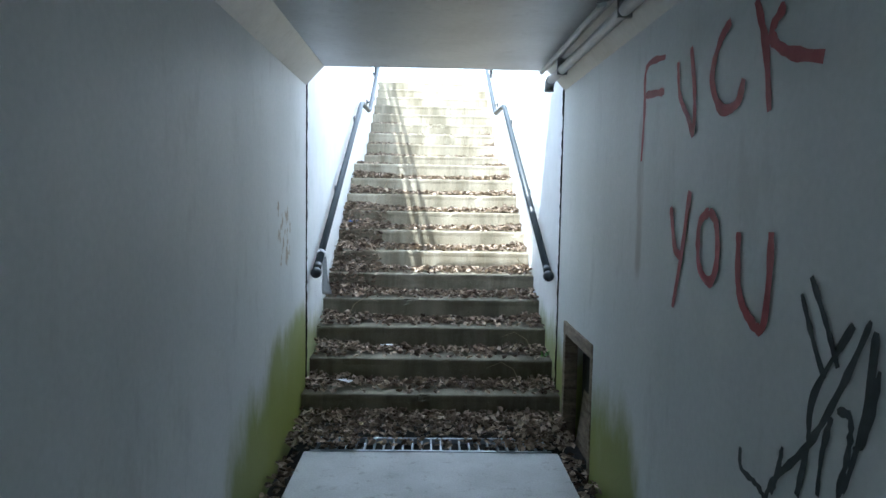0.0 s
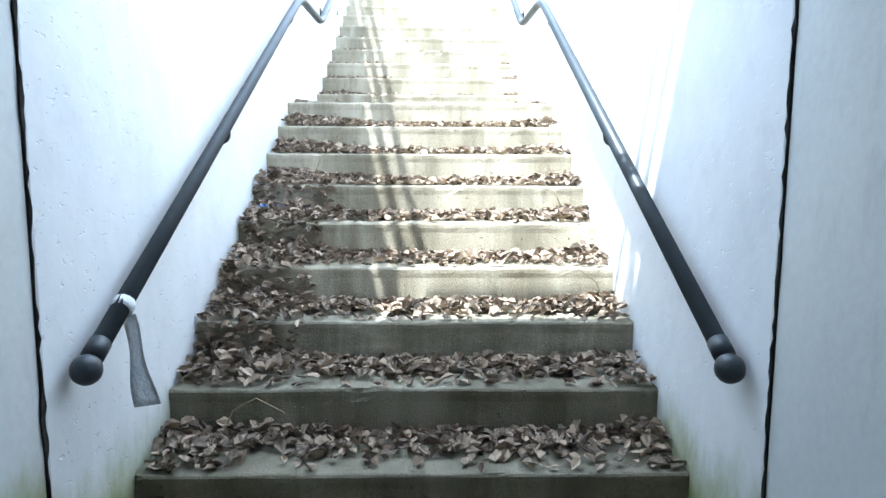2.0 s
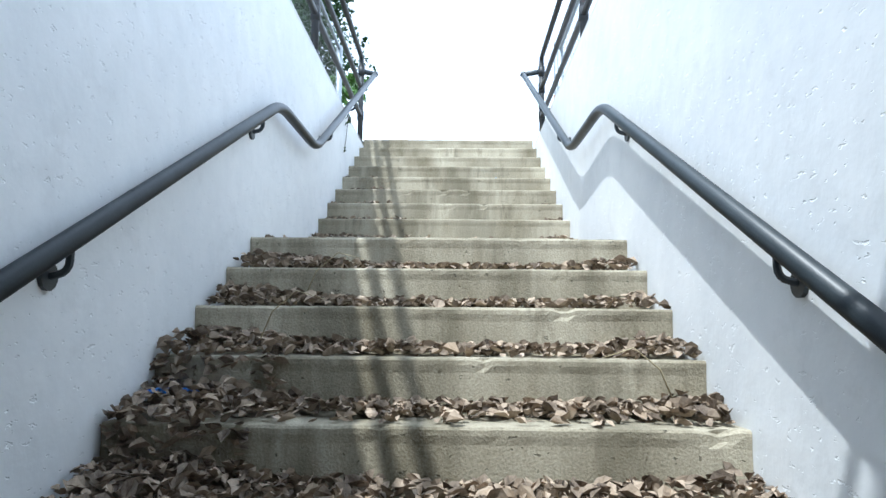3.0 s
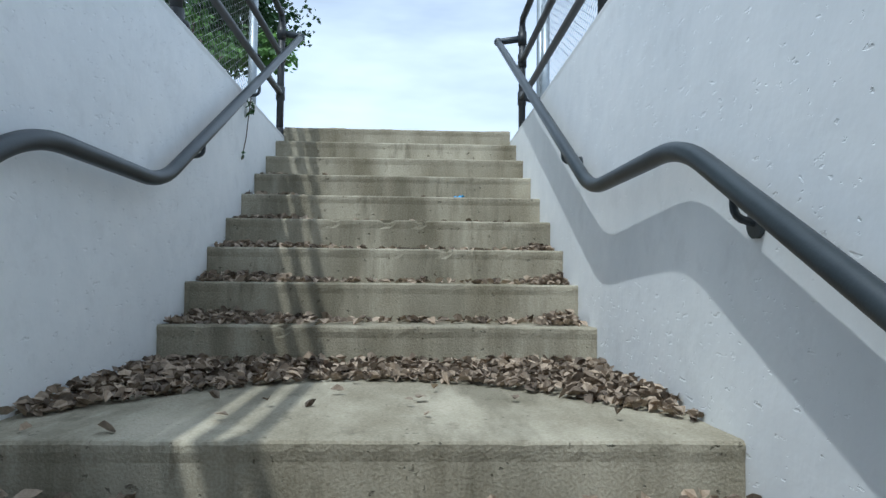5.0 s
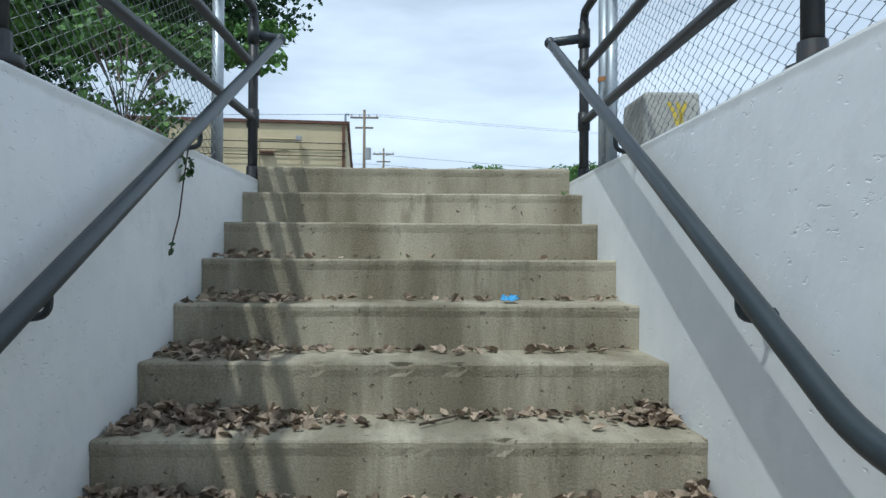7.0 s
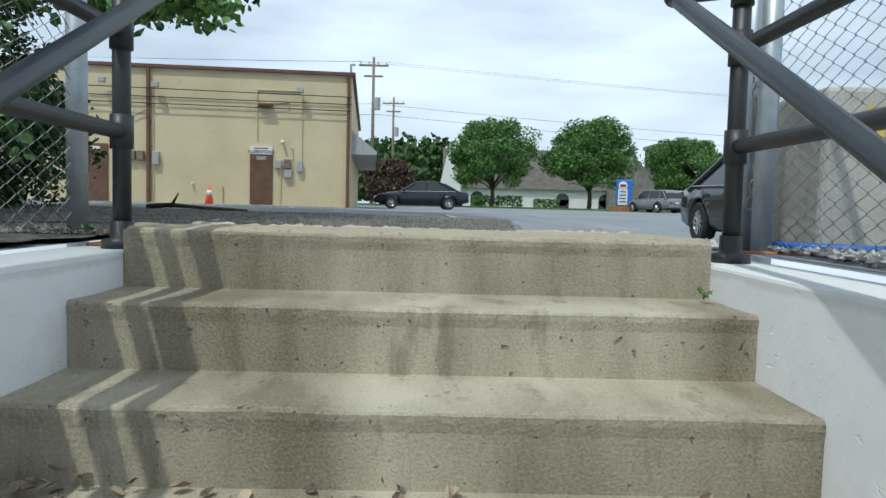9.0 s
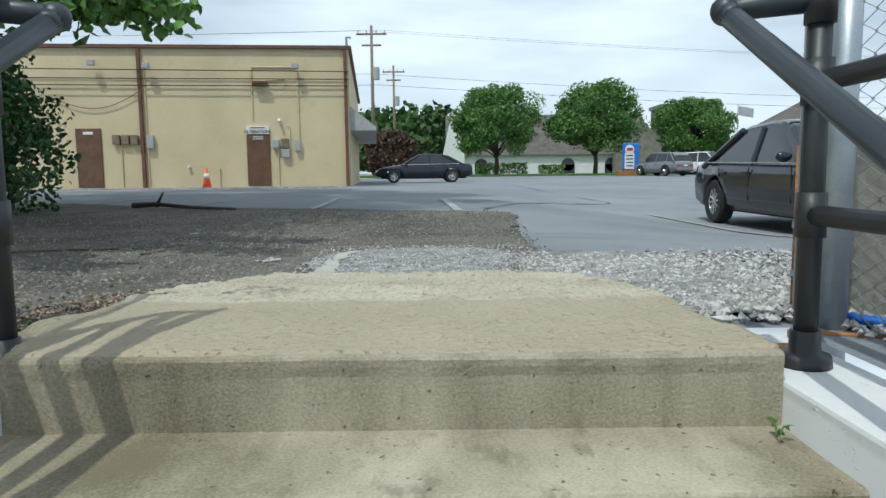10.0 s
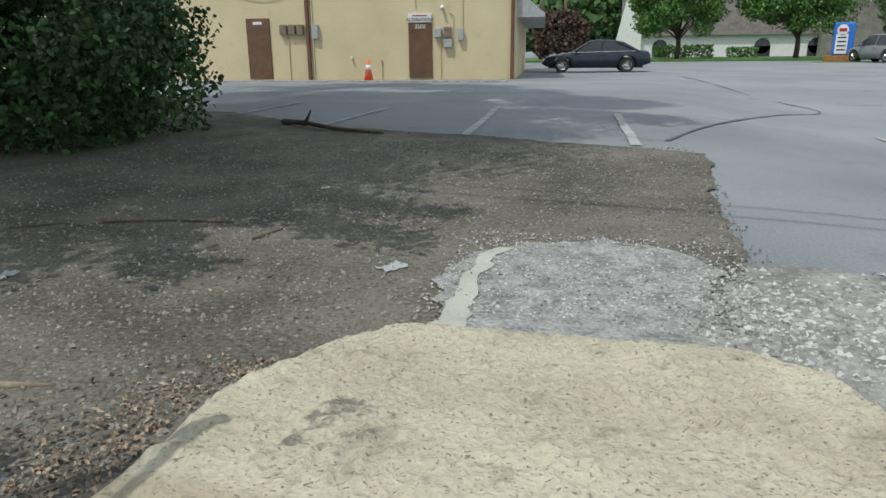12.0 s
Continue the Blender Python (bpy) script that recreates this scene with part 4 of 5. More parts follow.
twig([gz(-4.4, 21.9, 0.05), gz(-3.9, 21.5, 0.08), gz(-3.3, 21.1, 0.05), gz(-2.6, 20.9, 0.03)], 0.042, "dark rotten log at the edge of the asphalt", M_TWIG, "log", "log")
twig([gz(-3.9, 21.5, 0.05), gz(-3.75, 21.4, 0.25)], 0.03, "broken dark branch stub beside the log")
twig([(0.05, 11.45, RISE * 14 + 0.01), (0.17, 11.55, RISE * 14 + 0.015), (0.16, 11.62, RISE * 14 + 0.02)], 0.005, "small curled twig on a concrete step")
for i, (x, y, k) in enumerate(((0.78, 6.42, 2), (0.66, 6.2, 1), (-0.55, 8.9, 9), (0.80, 8.3, 7), (-0.62, 8.5, 8), (-0.70, 6.9, 3), (0.84, 7.5, 5))):
    z = RISE * k + 0.02
    d = -1 if x > 0 else 1
    twig([(x, y, z), (x + 0.06 * d, y - 0.03, z + 0.13), (x + 0.16 * d, y - 0.10, z + 0.20), (x + 0.27 * d, y - 0.16, z + 0.17)], 0.003, "thin dry grass stalk growing from the steps", M_WEED, "dry_stalk", "weed")


def weed(name, at, n, spread, height, size, material, label):
    b = bmesh.new()
    o = thing(name, at, label, "weed")
    pos = []
    for i in range(n):
        a = random.uniform(0, 6.28)
        tip = Vector(at) + Vector((math.cos(a) * spread * random.uniform(0.3, 1), math.sin(a) * spread * random.uniform(0.3, 1), height * random.uniform(0.4, 1)))
        tube(b, [Vector(at), (Vector(at) + tip) / 2 + Vector((0, 0, 0.01)), tip], 0.0018, 4)
        pos += [tip, (Vector(at) + tip * 2) / 3]
    part("stems", b, material, o)
    v, f = leaf_cloud(np.array([tuple(p) for p in pos]), size, rng=rg)
    r = raw("foliage", v, f, material, parent=o)
    r.matrix_parent_inverse = o.matrix_basis.inverted()
    return o


weed("weed", (-0.66, 11.1, RISE * 12 + 0.02), 7, 0.06, 0.07, 0.04, M_GREEN, "small green weed growing among dead leaves")
weed("weed", (-0.60, 11.43, RISE * 13 + 0.02), 5, 0.05, 0.05, 0.04, M_GREEN, "small green weed growing among dead leaves")
weed("weed", (0.86, 6.35, RISE * 2 + 0.02), 6, 0.04, 0.05, 0.03, M_GREEN, "small green weed in the step corner")
weed("weed", (0.86, 13.2, RISE * 19 + 0.01), 5, 0.04, 0.03, 0.02, M_GREEN, "tiny yellow-green weed in the step corner")
weed("weed", (-0.05, 12.65, RISE * 17 + 0.01), 5, 0.05, 0.02, 0.02, M_GREEN, "tiny yellow-green weed on a step")
weed("weed", (-1.22, 13.75, 3.51), 9, 0.12, 0.03, 0.022, M_GREEN, "small yellow-green weed beside the slab")
vine = thing("vine", (-0.87, 12.02, 3.42), "dark withered vine hanging from the handrail bracket", "vine")
part("stem", pipe([(-0.88, 12.02, 3.47), (-0.885, 11.98, 3.32), (-0.89, 11.95, 3.18), (-0.885, 11.87, 3.08), (-0.88, 11.83, 3.03)], 0.003, 5), M_TWIG, vine)
v, f = leaf_cloud(np.array([(-0.875 + rg.normal(0, 0.012), 12.01 + rg.normal(0, 0.02), 3.42 - 0.10 * rg.uniform()) for _ in range(22)] + [(-0.88, 11.84, 3.04), (-0.88, 11.85, 3.07)]), 0.035, rng=rg)
o = raw("leaves", v, f, M_DGREEN, parent=vine)
o.matrix_parent_inverse = vine.matrix_basis.inverted()

# ---- beside the stairwell ----
def tapered_block(name, cx, cy, w, d, z0, z1, taper, material, label):
    o = thing(name, (cx, cy, z0), label, "concrete block")
    b = bmesh.new()
    box(b, -w / 2, w / 2, -d / 2, d / 2, 0, z1 - z0, 0.02)
    for v in b.verts:
        k = 1 - taper * v.co.z / (z1 - z0)
        v.co = Vector((cx + v.co.x * k, cy + v.co.y * k, z0 + v.co.z))
    part("body", b, material, o)
    return o


blk = tapered_block("concrete_block", 1.69, 13.98, 0.42, 0.55, 3.47, 4.13, 0.12, M_BLOCK, "tapered pale concrete block with yellow paint marks behind the fence")
for x0, dx in ((1.66, 0.04), (1.78, -0.03), (1.72, 0.02)):
    b = bmesh.new()
    ribbon(b, [(x0, 4.06), (x0 + dx, 3.98), (x0 + dx * 1.5, 3.90)], 0.025, lambda u, v: (u, 13.98 - 0.275 * (1 - 0.12 * (v - 3.47) / 0.66) - 0.004, v))
    part("paint_mark", b, M_YELLOW, blk, "yellow paint mark")
tapered_block("concrete_block", 1.98, 12.6, 0.6, 0.6, 3.47, 3.88, 0.15, M_FSTONE, "stained brown concrete block behind the fence")
hose = thing("hose", (1.7, 13.9, 3.5), "blue hose lying round the concrete block", "hose")
part("tube", pipe([(1.72 + 0.42 * math.cos(3.4 + i * 0.2), 13.95 + 0.40 * math.sin(3.4 + i * 0.2), 3.525) for i in range(16)], 0.016, 8), M_BLUE, hose, smooth=True)
bol = thing("rusty_post", (1.315, 13.98, 3.47), "rusty orange steel post with wire bands beside the fence", "post")
part("shaft", pipe([(1.315, 13.98, 3.45), (1.315, 13.98, 4.05)], 0.034, 12), M_RUST, bol, smooth=True)
for z in (3.62, 3.78):
    part("band", pipe([(1.315, 13.98, z), (1.315, 13.98, z + 0.02)], 0.038, 12), M_GALV, bol)
gp = thing("gate_post", (1.275, 13.87, 3.47), "thick galvanised gate post beside the fence", "post")
part("shaft", pipe([(1.275, 13.87, 3.45), (1.275, 13.87, 4.9)], 0.042, 14), M_GALV, gp, smooth=True)
part("band", pipe([(1.275, 13.87, 4.22), (1.275, 13.87, 4.25)], 0.047, 14), M_RUST, gp)
ch = thing("chain", (1.2, 13.78, 3.6), "dangling steel chain on the gate post", "chain")
for i in range(14):
    t = i / 13
    c = Vector((1.245 + 0.03 * math.sin(3 * t), 13.775, 4.14 - 0.46 * t))
    a = 0 if i % 2 else math.pi / 2
    ring = [c + Vector((0.013 * math.cos(th) * math.cos(a), 0.013 * math.cos(th) * math.sin(a), 0.024 * math.sin(th))) for th in [j * math.pi / 4 for j in range(9)]]
    part("link", pipe(ring, 0.004, 5), M_WIRE, ch)
twig([(1.13, 13.7, 3.495), (1.35, 13.62, 3.50), (1.6, 13.55, 3.50)], 0.012, "rusty iron bar on top of the wall", M_RUST, "iron_bar", "iron bar")
for side in (-1, 1):
    bm = bmesh.new()
    box(bm, side * 1.05 - 0.08, side * 1.05 + 0.08, 13.49, 13.60, TOP, TOP + 0.012, 0.003)
    single("rust_plate", bm, M_RUST, "rusted steel plate on the wall top", "plate")
b = bmesh.new()
tyre_c = Vector((2.35, 13.05, 3.6))
rings = []
for i in range(24):
    a = i * 2 * math.pi / 24
    ctr = tyre_c + Vector((0.26 * math.cos(a), 0.26 * math.sin(a), 0))
    rings.append([b.verts.new(ctr + Vector((math.cos(a) * 0.075 * math.cos(q), math.sin(a) * 0.075 * math.cos(q), 0.09 * math.sin(q)))) for q in [j * math.pi / 4 for j in range(8)]])
for i in range(24):
    for j in range(8):
        b.faces.new((rings[i][j], rings[i][(j + 1) % 8], rings[(i + 1) % 24][(j + 1) % 8], rings[(i + 1) % 24][j]))
single("old_tyre", b, M_TYRE, "old black tyre lying on the gravel", "tyre", smooth=True)

# ---- beige building ----
BX, BY, BZ = -3.26, 38.23, 3.40
TURN_B = math.atan2(0.09, 1.0)
bframe = Matrix.Translation((BX, BY, 0)) @ Matrix.Rotation(TURN_B, 4, "Z")
bld = thing("commercial_building", (BX, BY, BZ), "long beige painted block building with a flat roof and brown doors", "building")


def bpart(name, b, material, label="", smooth=False, parent=None):
    bmesh.ops.transform(b, matrix=bframe, verts=b.verts)
    return part(name, b, material, parent or bld, label, smooth)


bm = newbox(-32, 0, 0, 0.3, BZ, 8.62)
bpart("wall", bm, M_BEIGE)
bm = bmesh.new()
vs = [bm.verts.new((x, y, z)) for x in (-0.3, -0.002) for y, z in ((0.3, BZ), (13, BZ), (13, 7.9), (0.3, 8.62))]
for f in ((0, 1, 2, 3), (4, 5, 6, 7), (0, 1, 5, 4), (1, 2, 6, 5), (2, 3, 7, 6), (3, 0, 4, 7)):
    bm.faces.new([vs[i] for i in f])
bpart("wall", bm, M_BEIGE, "side wall")
bpart("wall", newbox(-32, -31.7, 0.3, 13, BZ, 8.5), M_BEIGE)
bpart("wall", newbox(-31.7, -0.3, 12.7, 13, BZ, 7.9), M_BEIGE)
bm = bmesh.new()
vs = [bm.verts.new((x, y, z + q)) for q in (0, 0.12) for x, y, z in ((-32.1, -0.12, 8.62), (0.12, -0.12, 8.62), (0.12, 13.1, 7.9), (-32.1, 13.1, 7.9))]
for f in ((0, 1, 2, 3), (4, 5, 6, 7), (0, 1, 5, 4), (1, 2, 6, 5), (2, 3, 7, 6), (3, 0, 4, 7)):
    bm.faces.new([vs[i] for i in f])
roof = bpart("roof", bm, M_BROWN, "dark brown metal roof edge")
bm = bmesh.new()
vs = [bm.verts.new((x, y, z)) for y in (0.2, 12.5) for x, z in ((0, 6.55), (1.0, 5.75), (1.0, 5.62), (0, 5.62))]
for f in ((0, 1, 2, 3), (4, 5, 6, 7), (0, 1, 5, 4), (1, 2, 6, 5), (2, 3, 7, 6), (3, 0, 4, 7)):
    bm.faces.new([vs[i] for i in f])
bpart("awning", bm, M_GREY, "pale metal side awning")
bm = bmesh.new()
tube(bm, [(-0.05, -0.05, 8.7), (-0.05, -0.05, 9.05), (0.1, 0, 9.05)], 0.05, 8)
bpart("vent_hood", bm, M_GALV)


def building_door(x, w, z1, sign):
    d = bpart("door", newbox(x, x + w, -0.05, 0.02, BZ + 0.16, z1, 0.01), M_DOOR, "brown wooden door")
    for a, c in ((x - 0.07, x), (x + w, x + w + 0.07)):
        bpart("frame", newbox(a, c, -0.07, 0.02, BZ + 0.1, z1 + 0.32 if sign else z1 + 0.1), M_BROWN, parent=d)
    bpart("lintel", newbox(x - 0.07, x + w + 0.07, -0.09, 0.02, z1 + (0.32 if sign else 0.1), z1 + (0.40 if sign else 0.2)), M_BROWN, parent=d)
    bpart("panel", newbox(x + 0.12, x + w - 0.12, -0.062, -0.045, BZ + 0.4, BZ + 0.95, 0.006), M_BROWN, parent=d)
    bpart("panel", newbox(x + 0.12, x + w - 0.12, -0.062, -0.045, BZ + 1.1, z1 - 0.3, 0.006), M_BROWN, parent=d)
    bpart("handle", pipe([(x + w - 0.1, -0.05, BZ + 1.1), (x + w - 0.1, -0.11, BZ + 1.1)], 0.03, 8), M_CHROME, parent=d)
    bpart("threshold", newbox(x - 0.1, x + w + 0.1, -0.25, 0, BZ - 0.05, BZ + 0.12, 0.01), M_BROWN, parent=d)
    return d


d1 = building_door(-3.86, 0.85, 5.48, True)
sign = bpart("sign_board", newbox(-3.86, -3.01, -0.075, 0.0, 5.49, 5.79, 0.005), M_WHITE, "white shop sign over the door")


def btext(t, size, x, z, material, y=-0.085):
    o = lettering(t, size, bframe @ Matrix.Translation((x, y, z)) @ Matrix.Rotation(math.pi / 2, 4, "X"), material, bld)
    return o


btext("ALTERATIONS", 0.155, -3.435, 5.58, M_CARBLUE)
bpart("sign_bar", newbox(-3.70, -3.17, -0.082, -0.07, 5.70, 5.74), M_RED)
btext("3500", 0.20, -3.435, 5.34, M_WHITE, -0.075)
d2 = building_door(-10.0, 0.90, 5.72, False)
bpart("number_bars", newbox(-9.72, -9.38, -0.06, -0.05, 5.50, 5.60), M_WHITE, "small pale door number")
for x in (-7.62, -0.12):
    b = bmesh.new()
    box(b, x - 0.06, x + 0.06, -0.13, -0.005, BZ + 0.12, 8.6, 0.01)
    bpart("downspout", b, M_BROWN)
for x, z, w, h, m in ((-2.78, 5.12, 0.24, 0.32, M_GREY), (-2.44, 5.14, 0.26, 0.36, M_WOOD), (-2.42, 4.76, 0.30, 0.30, M_GREY), (-1.96, 5.06, 0.2, 0.42, M_GREY), (-8.55, 5.30, 0.26, 0.36, M_WOOD), (-8.22, 5.30, 0.26, 0.36, M_WOOD), (-7.9, 5.30, 0.24, 0.36, M_WOOD), (-7.34, 5.22, 0.24, 0.5, M_GREY)):
    bx = bpart("meter_box", newbox(x - w / 2, x + w / 2, -0.16, 0.0, z - h / 2, z + h / 2, 0.02), m)
    bpart("dial", pipe([(x, -0.16, z + 0.04), (x, -0.22, z + 0.04)], 0.08, 12), M_GLASS if m is M_WOOD else M_GREY, parent=bx, smooth=False)
for pts in ([(-2.7, -0.03, BZ + 0.1), (-2.7, -0.03, 4.95)], [(-3.6, -0.03, 8.0), (-3.6, -0.03, 6.0)], [(-3.6, -0.03, 7.95), (-2.0, -0.03, 7.95)], [(-1.9, -0.03, 7.8), (-1.9, -0.03, 5.3)], [(-8.4, -0.03, BZ + 0.1), (-8.4, -0.03, 5.1)], [(-7.45, -0.03, BZ + 0.1), (-7.45, -0.03, 8.2)], [(-2.25, -0.03, 5.3), (-2.25, -0.03, 5.75), (-2.35, -0.03, 5.8)], [(-3.3, -0.03, 7.45), (-2.4, -0.03, 7.5), (-2.4, -0.03, 7.2)]):
    bpart("conduit", pipe(pts, 0.025, 6), M_BEIGE)
for z0, z1, sag in ((8.02, 7.78, 0.02), (7.78, 7.50, 0.08), (7.6, 7.25, 0.1)):
    bpart("cable", pipe([(-30 + 30 * t / 12, -0.16, z0 + (z1 - z0) * t / 12 - sag * math.sin(math.pi * t / 12)) for t in range(13)], 0.018, 5), M_TYRE)
bpart("cable", pipe([(-10.6 + 3 * t / 10, -0.08, 7.2 - 0.9 * math.sin(math.pi * (0.15 + 0.7 * t / 10)) + 0.3 * t / 10) for t in range(11)], 0.015, 5), M_BROWN)
for x, z in ((-9.2, 8.05), (-1.95, 7.95), (-7.3, 7.95)):
    fl = bpart("floodlight", newbox(x - 0.12, x + 0.12, -0.4, -0.18, z - 0.1, z + 0.1, 0.02), M_GREY)
    bpart("arm", newbox(x - 0.03, x + 0.03, -0.2, 0.0, z - 0.03, z + 0.03), M_GREY, parent=fl)
bpart("wall_lamp", newbox(-3.55, -3.0, -0.3, 0.0, 7.32, 7.42, 0.02), M_BROWN, "dark flat wall lamp")
bpart("security_lamp", pipe([(-2.62, 0, 6.0), (-2.62, -0.12, 6.0), (-2.62, -0.2, 5.93)], 0.06, 8), M_WHITE)
bpart("pipe_stub", pipe([(-4.9, -0.03, BZ + 0.1), (-4.9, -0.03, 4.2), (-4.9, -0.1, 4.2)], 0.035, 8), M_BEIGE)
bpart("pipe_stub", pipe([(-6.0, 0, 4.3), (-6.0, -0.12, 4.3)], 0.05, 8), M_WHITE)

cone = thing("traffic_cone", (-8.35, 36.9, 3.42), "orange traffic cone with a white band beside the building", "cone")
part("base", newbox(-8.58, -8.12, 36.67, 37.13, 3.44, 3.50, 0.02), M_ORANGE, cone)
part("shell", pipe([(-8.35, 36.9, 3.49), (-8.35, 36.9, 4.24)], [0.17, 0.035], 16), M_ORANGE, cone, smooth=True)
part("band", pipe([(-8.35, 36.9, 3.86), (-8.35, 36.9, 4.04)], [0.112, 0.08], 16), M_WHITE, cone, "white reflective band", smooth=True)
bm = newbox(-24, -3.2, 35.9, 36.15, 3.40, 3.54, 0.03)
single("kerb", bm, M_PATCH, "low pale concrete kerb along the building", "kerb", kind="structure")


# ---- vehicles ----
def wheel(parent, x, y, z, r, side):
    t = bmesh.new()
    prof = [(0.6, 0.10), (0.92, 0.11), (1.0, 0.07), (1.0, -0.07), (0.92, -0.11), (0.6, -0.10)]
    rings = [[t.verts.new((x + w * side, y + r * q * math.cos(a), z + r * q * math.sin(a))) for q, w in prof] for a in [i * 2 * math.pi / 24 for i in range(24)]]
    for i in range(24):
        for j in range(6):
            t.faces.new((rings[i][j], rings[i][(j + 1) % 6], rings[(i + 1) % 24][(j + 1) % 6], rings[(i + 1) % 24][j]))
    w = part("wheel", t, M_TYRE, parent)
    b = bmesh.new()
    tube(b, [(x + side * 0.03, y, z), (x + side * 0.05, y, z)], r * 0.6, 24)
    part("hub", b, M_DARK, w)
    b = bmesh.new()
    for i in range(10):
        a = i * math.pi / 5
        p, q = Vector((0, math.cos(a), math.sin(a))), Vector((0, math.cos(a + 0.16), math.sin(a + 0.16)))
        o = Vector((x + side * 0.075, y, z))
        tube(b, [o + p * r * 0.08, o + q * r * 0.6], 0.020, 5)
    tube(b, [(x + side * 0.06, y, z), (x + side * 0.09, y, z)], r * 0.16, 12)
    ring = [Vector((x + side * 0.075, y + r * 0.6 * math.cos(j * math.pi / 12), z + r * 0.6 * math.sin(j * math.pi / 12))) for j in range(25)]
    tube(b, ring, 0.018, 5)
    part("rim", b, M_CHROME, w, "spoked alloy rim")


def car(name, m, length, width, height, paint, label, suv=False):
    """A car along its own +y (nose), built at the origin and set down at m."""
    o = thing(name, (0, 0, 0), label, "car")
    L, W, H = length / 2, width / 2, height
    wr = 0.335 if not suv else 0.36
    fa, ra = L - 0.92, -L + 1.02
    belt = 0.93 if not suv else 1.02
    st = [(-L, 0.62, 0.80, 0.40, 0.84), (-L + 0.06, 0.36, belt - 0.02, 0.30, 0.93), (-L + 0.5, 0.26, belt + 0.02, 0.24, 0.98), (-L * 0.5, 0.24, belt + 0.01, 0.2, 1), (0, 0.24, belt - 0.02, 0.2, 1), (L * 0.45, 0.24, belt - 0.04, 0.2, 1), (L - 0.75, 0.25, belt - 0.12, 0.22, 0.98), (L - 0.2, 0.28, belt - 0.26, 0.25, 0.90), (L, 0.38, belt - 0.40, 0.34, 0.72)]
    b = bmesh.new()
    rows = []
    n = 48
    for i in range(n + 1):
        y = -L + 2 * L * i / n
        for p, q in zip(st, st[1:]):
            if p[0] <= y <= q[0] + 1e-6:
                s = (y - p[0]) / (q[0] - p[0])
                zb, zt, _, wf = [p[k] + (q[k] - p[k]) * s for k in range(1, 5)]
        w = W * wf
        arch = 0
        for c in (fa, ra):
            d = abs(y - c)
            if d < wr + 0.06:
                arch = max(arch, wr + math.sqrt(max(0, (wr + 0.06) ** 2 - d * d)))
        lo = max(zb, arch)
        sec = [(w * 0.86, zb if arch == 0 else lo), (w * 0.97, lo), (w, max(lo + 0.02, zb + (zt - zb) * 0.45)), (w * 0.985, max(lo + 0.03, zb + (zt - zb) * 0.72)), (w * 0.95, zt - 0.03), (w * 0.86, zt), (w * 0.4, zt + 0.025)]
        rows.append([b.verts.new((x, y, z)) for x, z in sec] + [b.verts.new((-x, y, z)) for x, z in reversed(sec)])
    m2 = len(rows[0])
    for p, q in zip(rows, rows[1:]):
        for j in range(m2):
            b.faces.new((p[j], p[(j + 1) % m2], q[(j + 1) % m2], q[j]))
    b.faces.new(rows[0])
    b.faces.new(rows[-1])
    body = part("body", b, paint, o, smooth=True)
    # greenhouse
    rear = -L + (0.10 if suv else 0.42)
    if suv:
        gh = [(rear, belt - 0.02, 0.0), (rear + 0.28, H - 0.12, 0.9), (rear + 0.5, H - 0.02, 1), (0.1, H, 1), (0.55, H - 0.05, 1), (L - 1.05, belt - 0.05, 0.1)]
    else:
        gh = [(rear, belt + 0.01, 0.0), (-L + 1.15, H - 0.12, 0.85), (-L + 1.6, H - 0.03, 1), (-0.1, H, 1), (0.35, H - 0.06, 1), (L - 1.3, belt - 0.06, 0.1)]
    g, rf = bmesh.new(), bmesh.new()
    gr, rr = [], []
    for i in range(31):
        y = gh[0][0] + (gh[-1][0] - gh[0][0]) * i / 30
        for p, q in zip(gh, gh[1:]):
            if p[0] <= y <= q[0] + 1e-6:
                s = (y - p[0]) / (q[0] - p[0])
                zt = p[1] + (q[1] - p[1]) * s
        base = belt - 0.08
        k = max(0.0, (zt - base) / (H - base))
        wb, wt = W * 0.93, W * (0.93 - 0.22 * k)
        gr.append([g.verts.new((x, y, z)) for x, z in ((wb, base), (wt, max(zt - 0.05, base + 0.001)), (wt * 0.9, max(zt - 0.012, base + 0.002)), (-wt * 0.9, max(zt - 0.012, base + 0.002)), (-wt, max(zt - 0.05, base + 0.001)), (-wb, base))])
        rr.append([(x, y, z) for x, z in ((wt * 1.012, zt - 0.055), (wt * 0.93, zt - 0.004), (wt * 0.5, zt + 0.008), (-wt * 0.5, zt + 0.008), (-wt * 0.93, zt - 0.004), (-wt * 1.012, zt - 0.055))])
    for p, q in zip(gr, gr[1:]):
        for j in range(6):
            g.faces.new((p[j], p[(j + 1) % 6], q[(j + 1) % 6], q[j]))
    g.faces.new(gr[0])
    g.faces.new(gr[-1])
    part("glasshouse", g, M_GLASS, o, "dark tinted glass", smooth=False)
    a, c = (2, 24) if suv else (7, 23)
    prev = None
    for row in rr[a:c]:
        cur = [rf.verts.new(p) for p in row]
        if prev:
            for j in range(5):
                rf.faces.new((prev[j], prev[j + 1], cur[j + 1], cur[j]))
        prev = cur
    part("roof", rf, paint, o, smooth=True)
    for s in (-1, 1):
        for y0, y1 in ((rear + 0.05, gh[1][0] + 0.35), (L - 1.33 if not suv else L - 1.1, gh[4][0] - 0.1), (-0.25, -0.30)) + (((-1.3, -1.3),) if suv else ()):
            zt1 = H - 0.09
            part("pillar", pipe([(s * W * 0.935, y0, belt - 0.06), (s * W * (0.74), y1, zt1)], 0.045 if abs(y0 - y1) > 0.1 else 0.03, 6), paint, o)
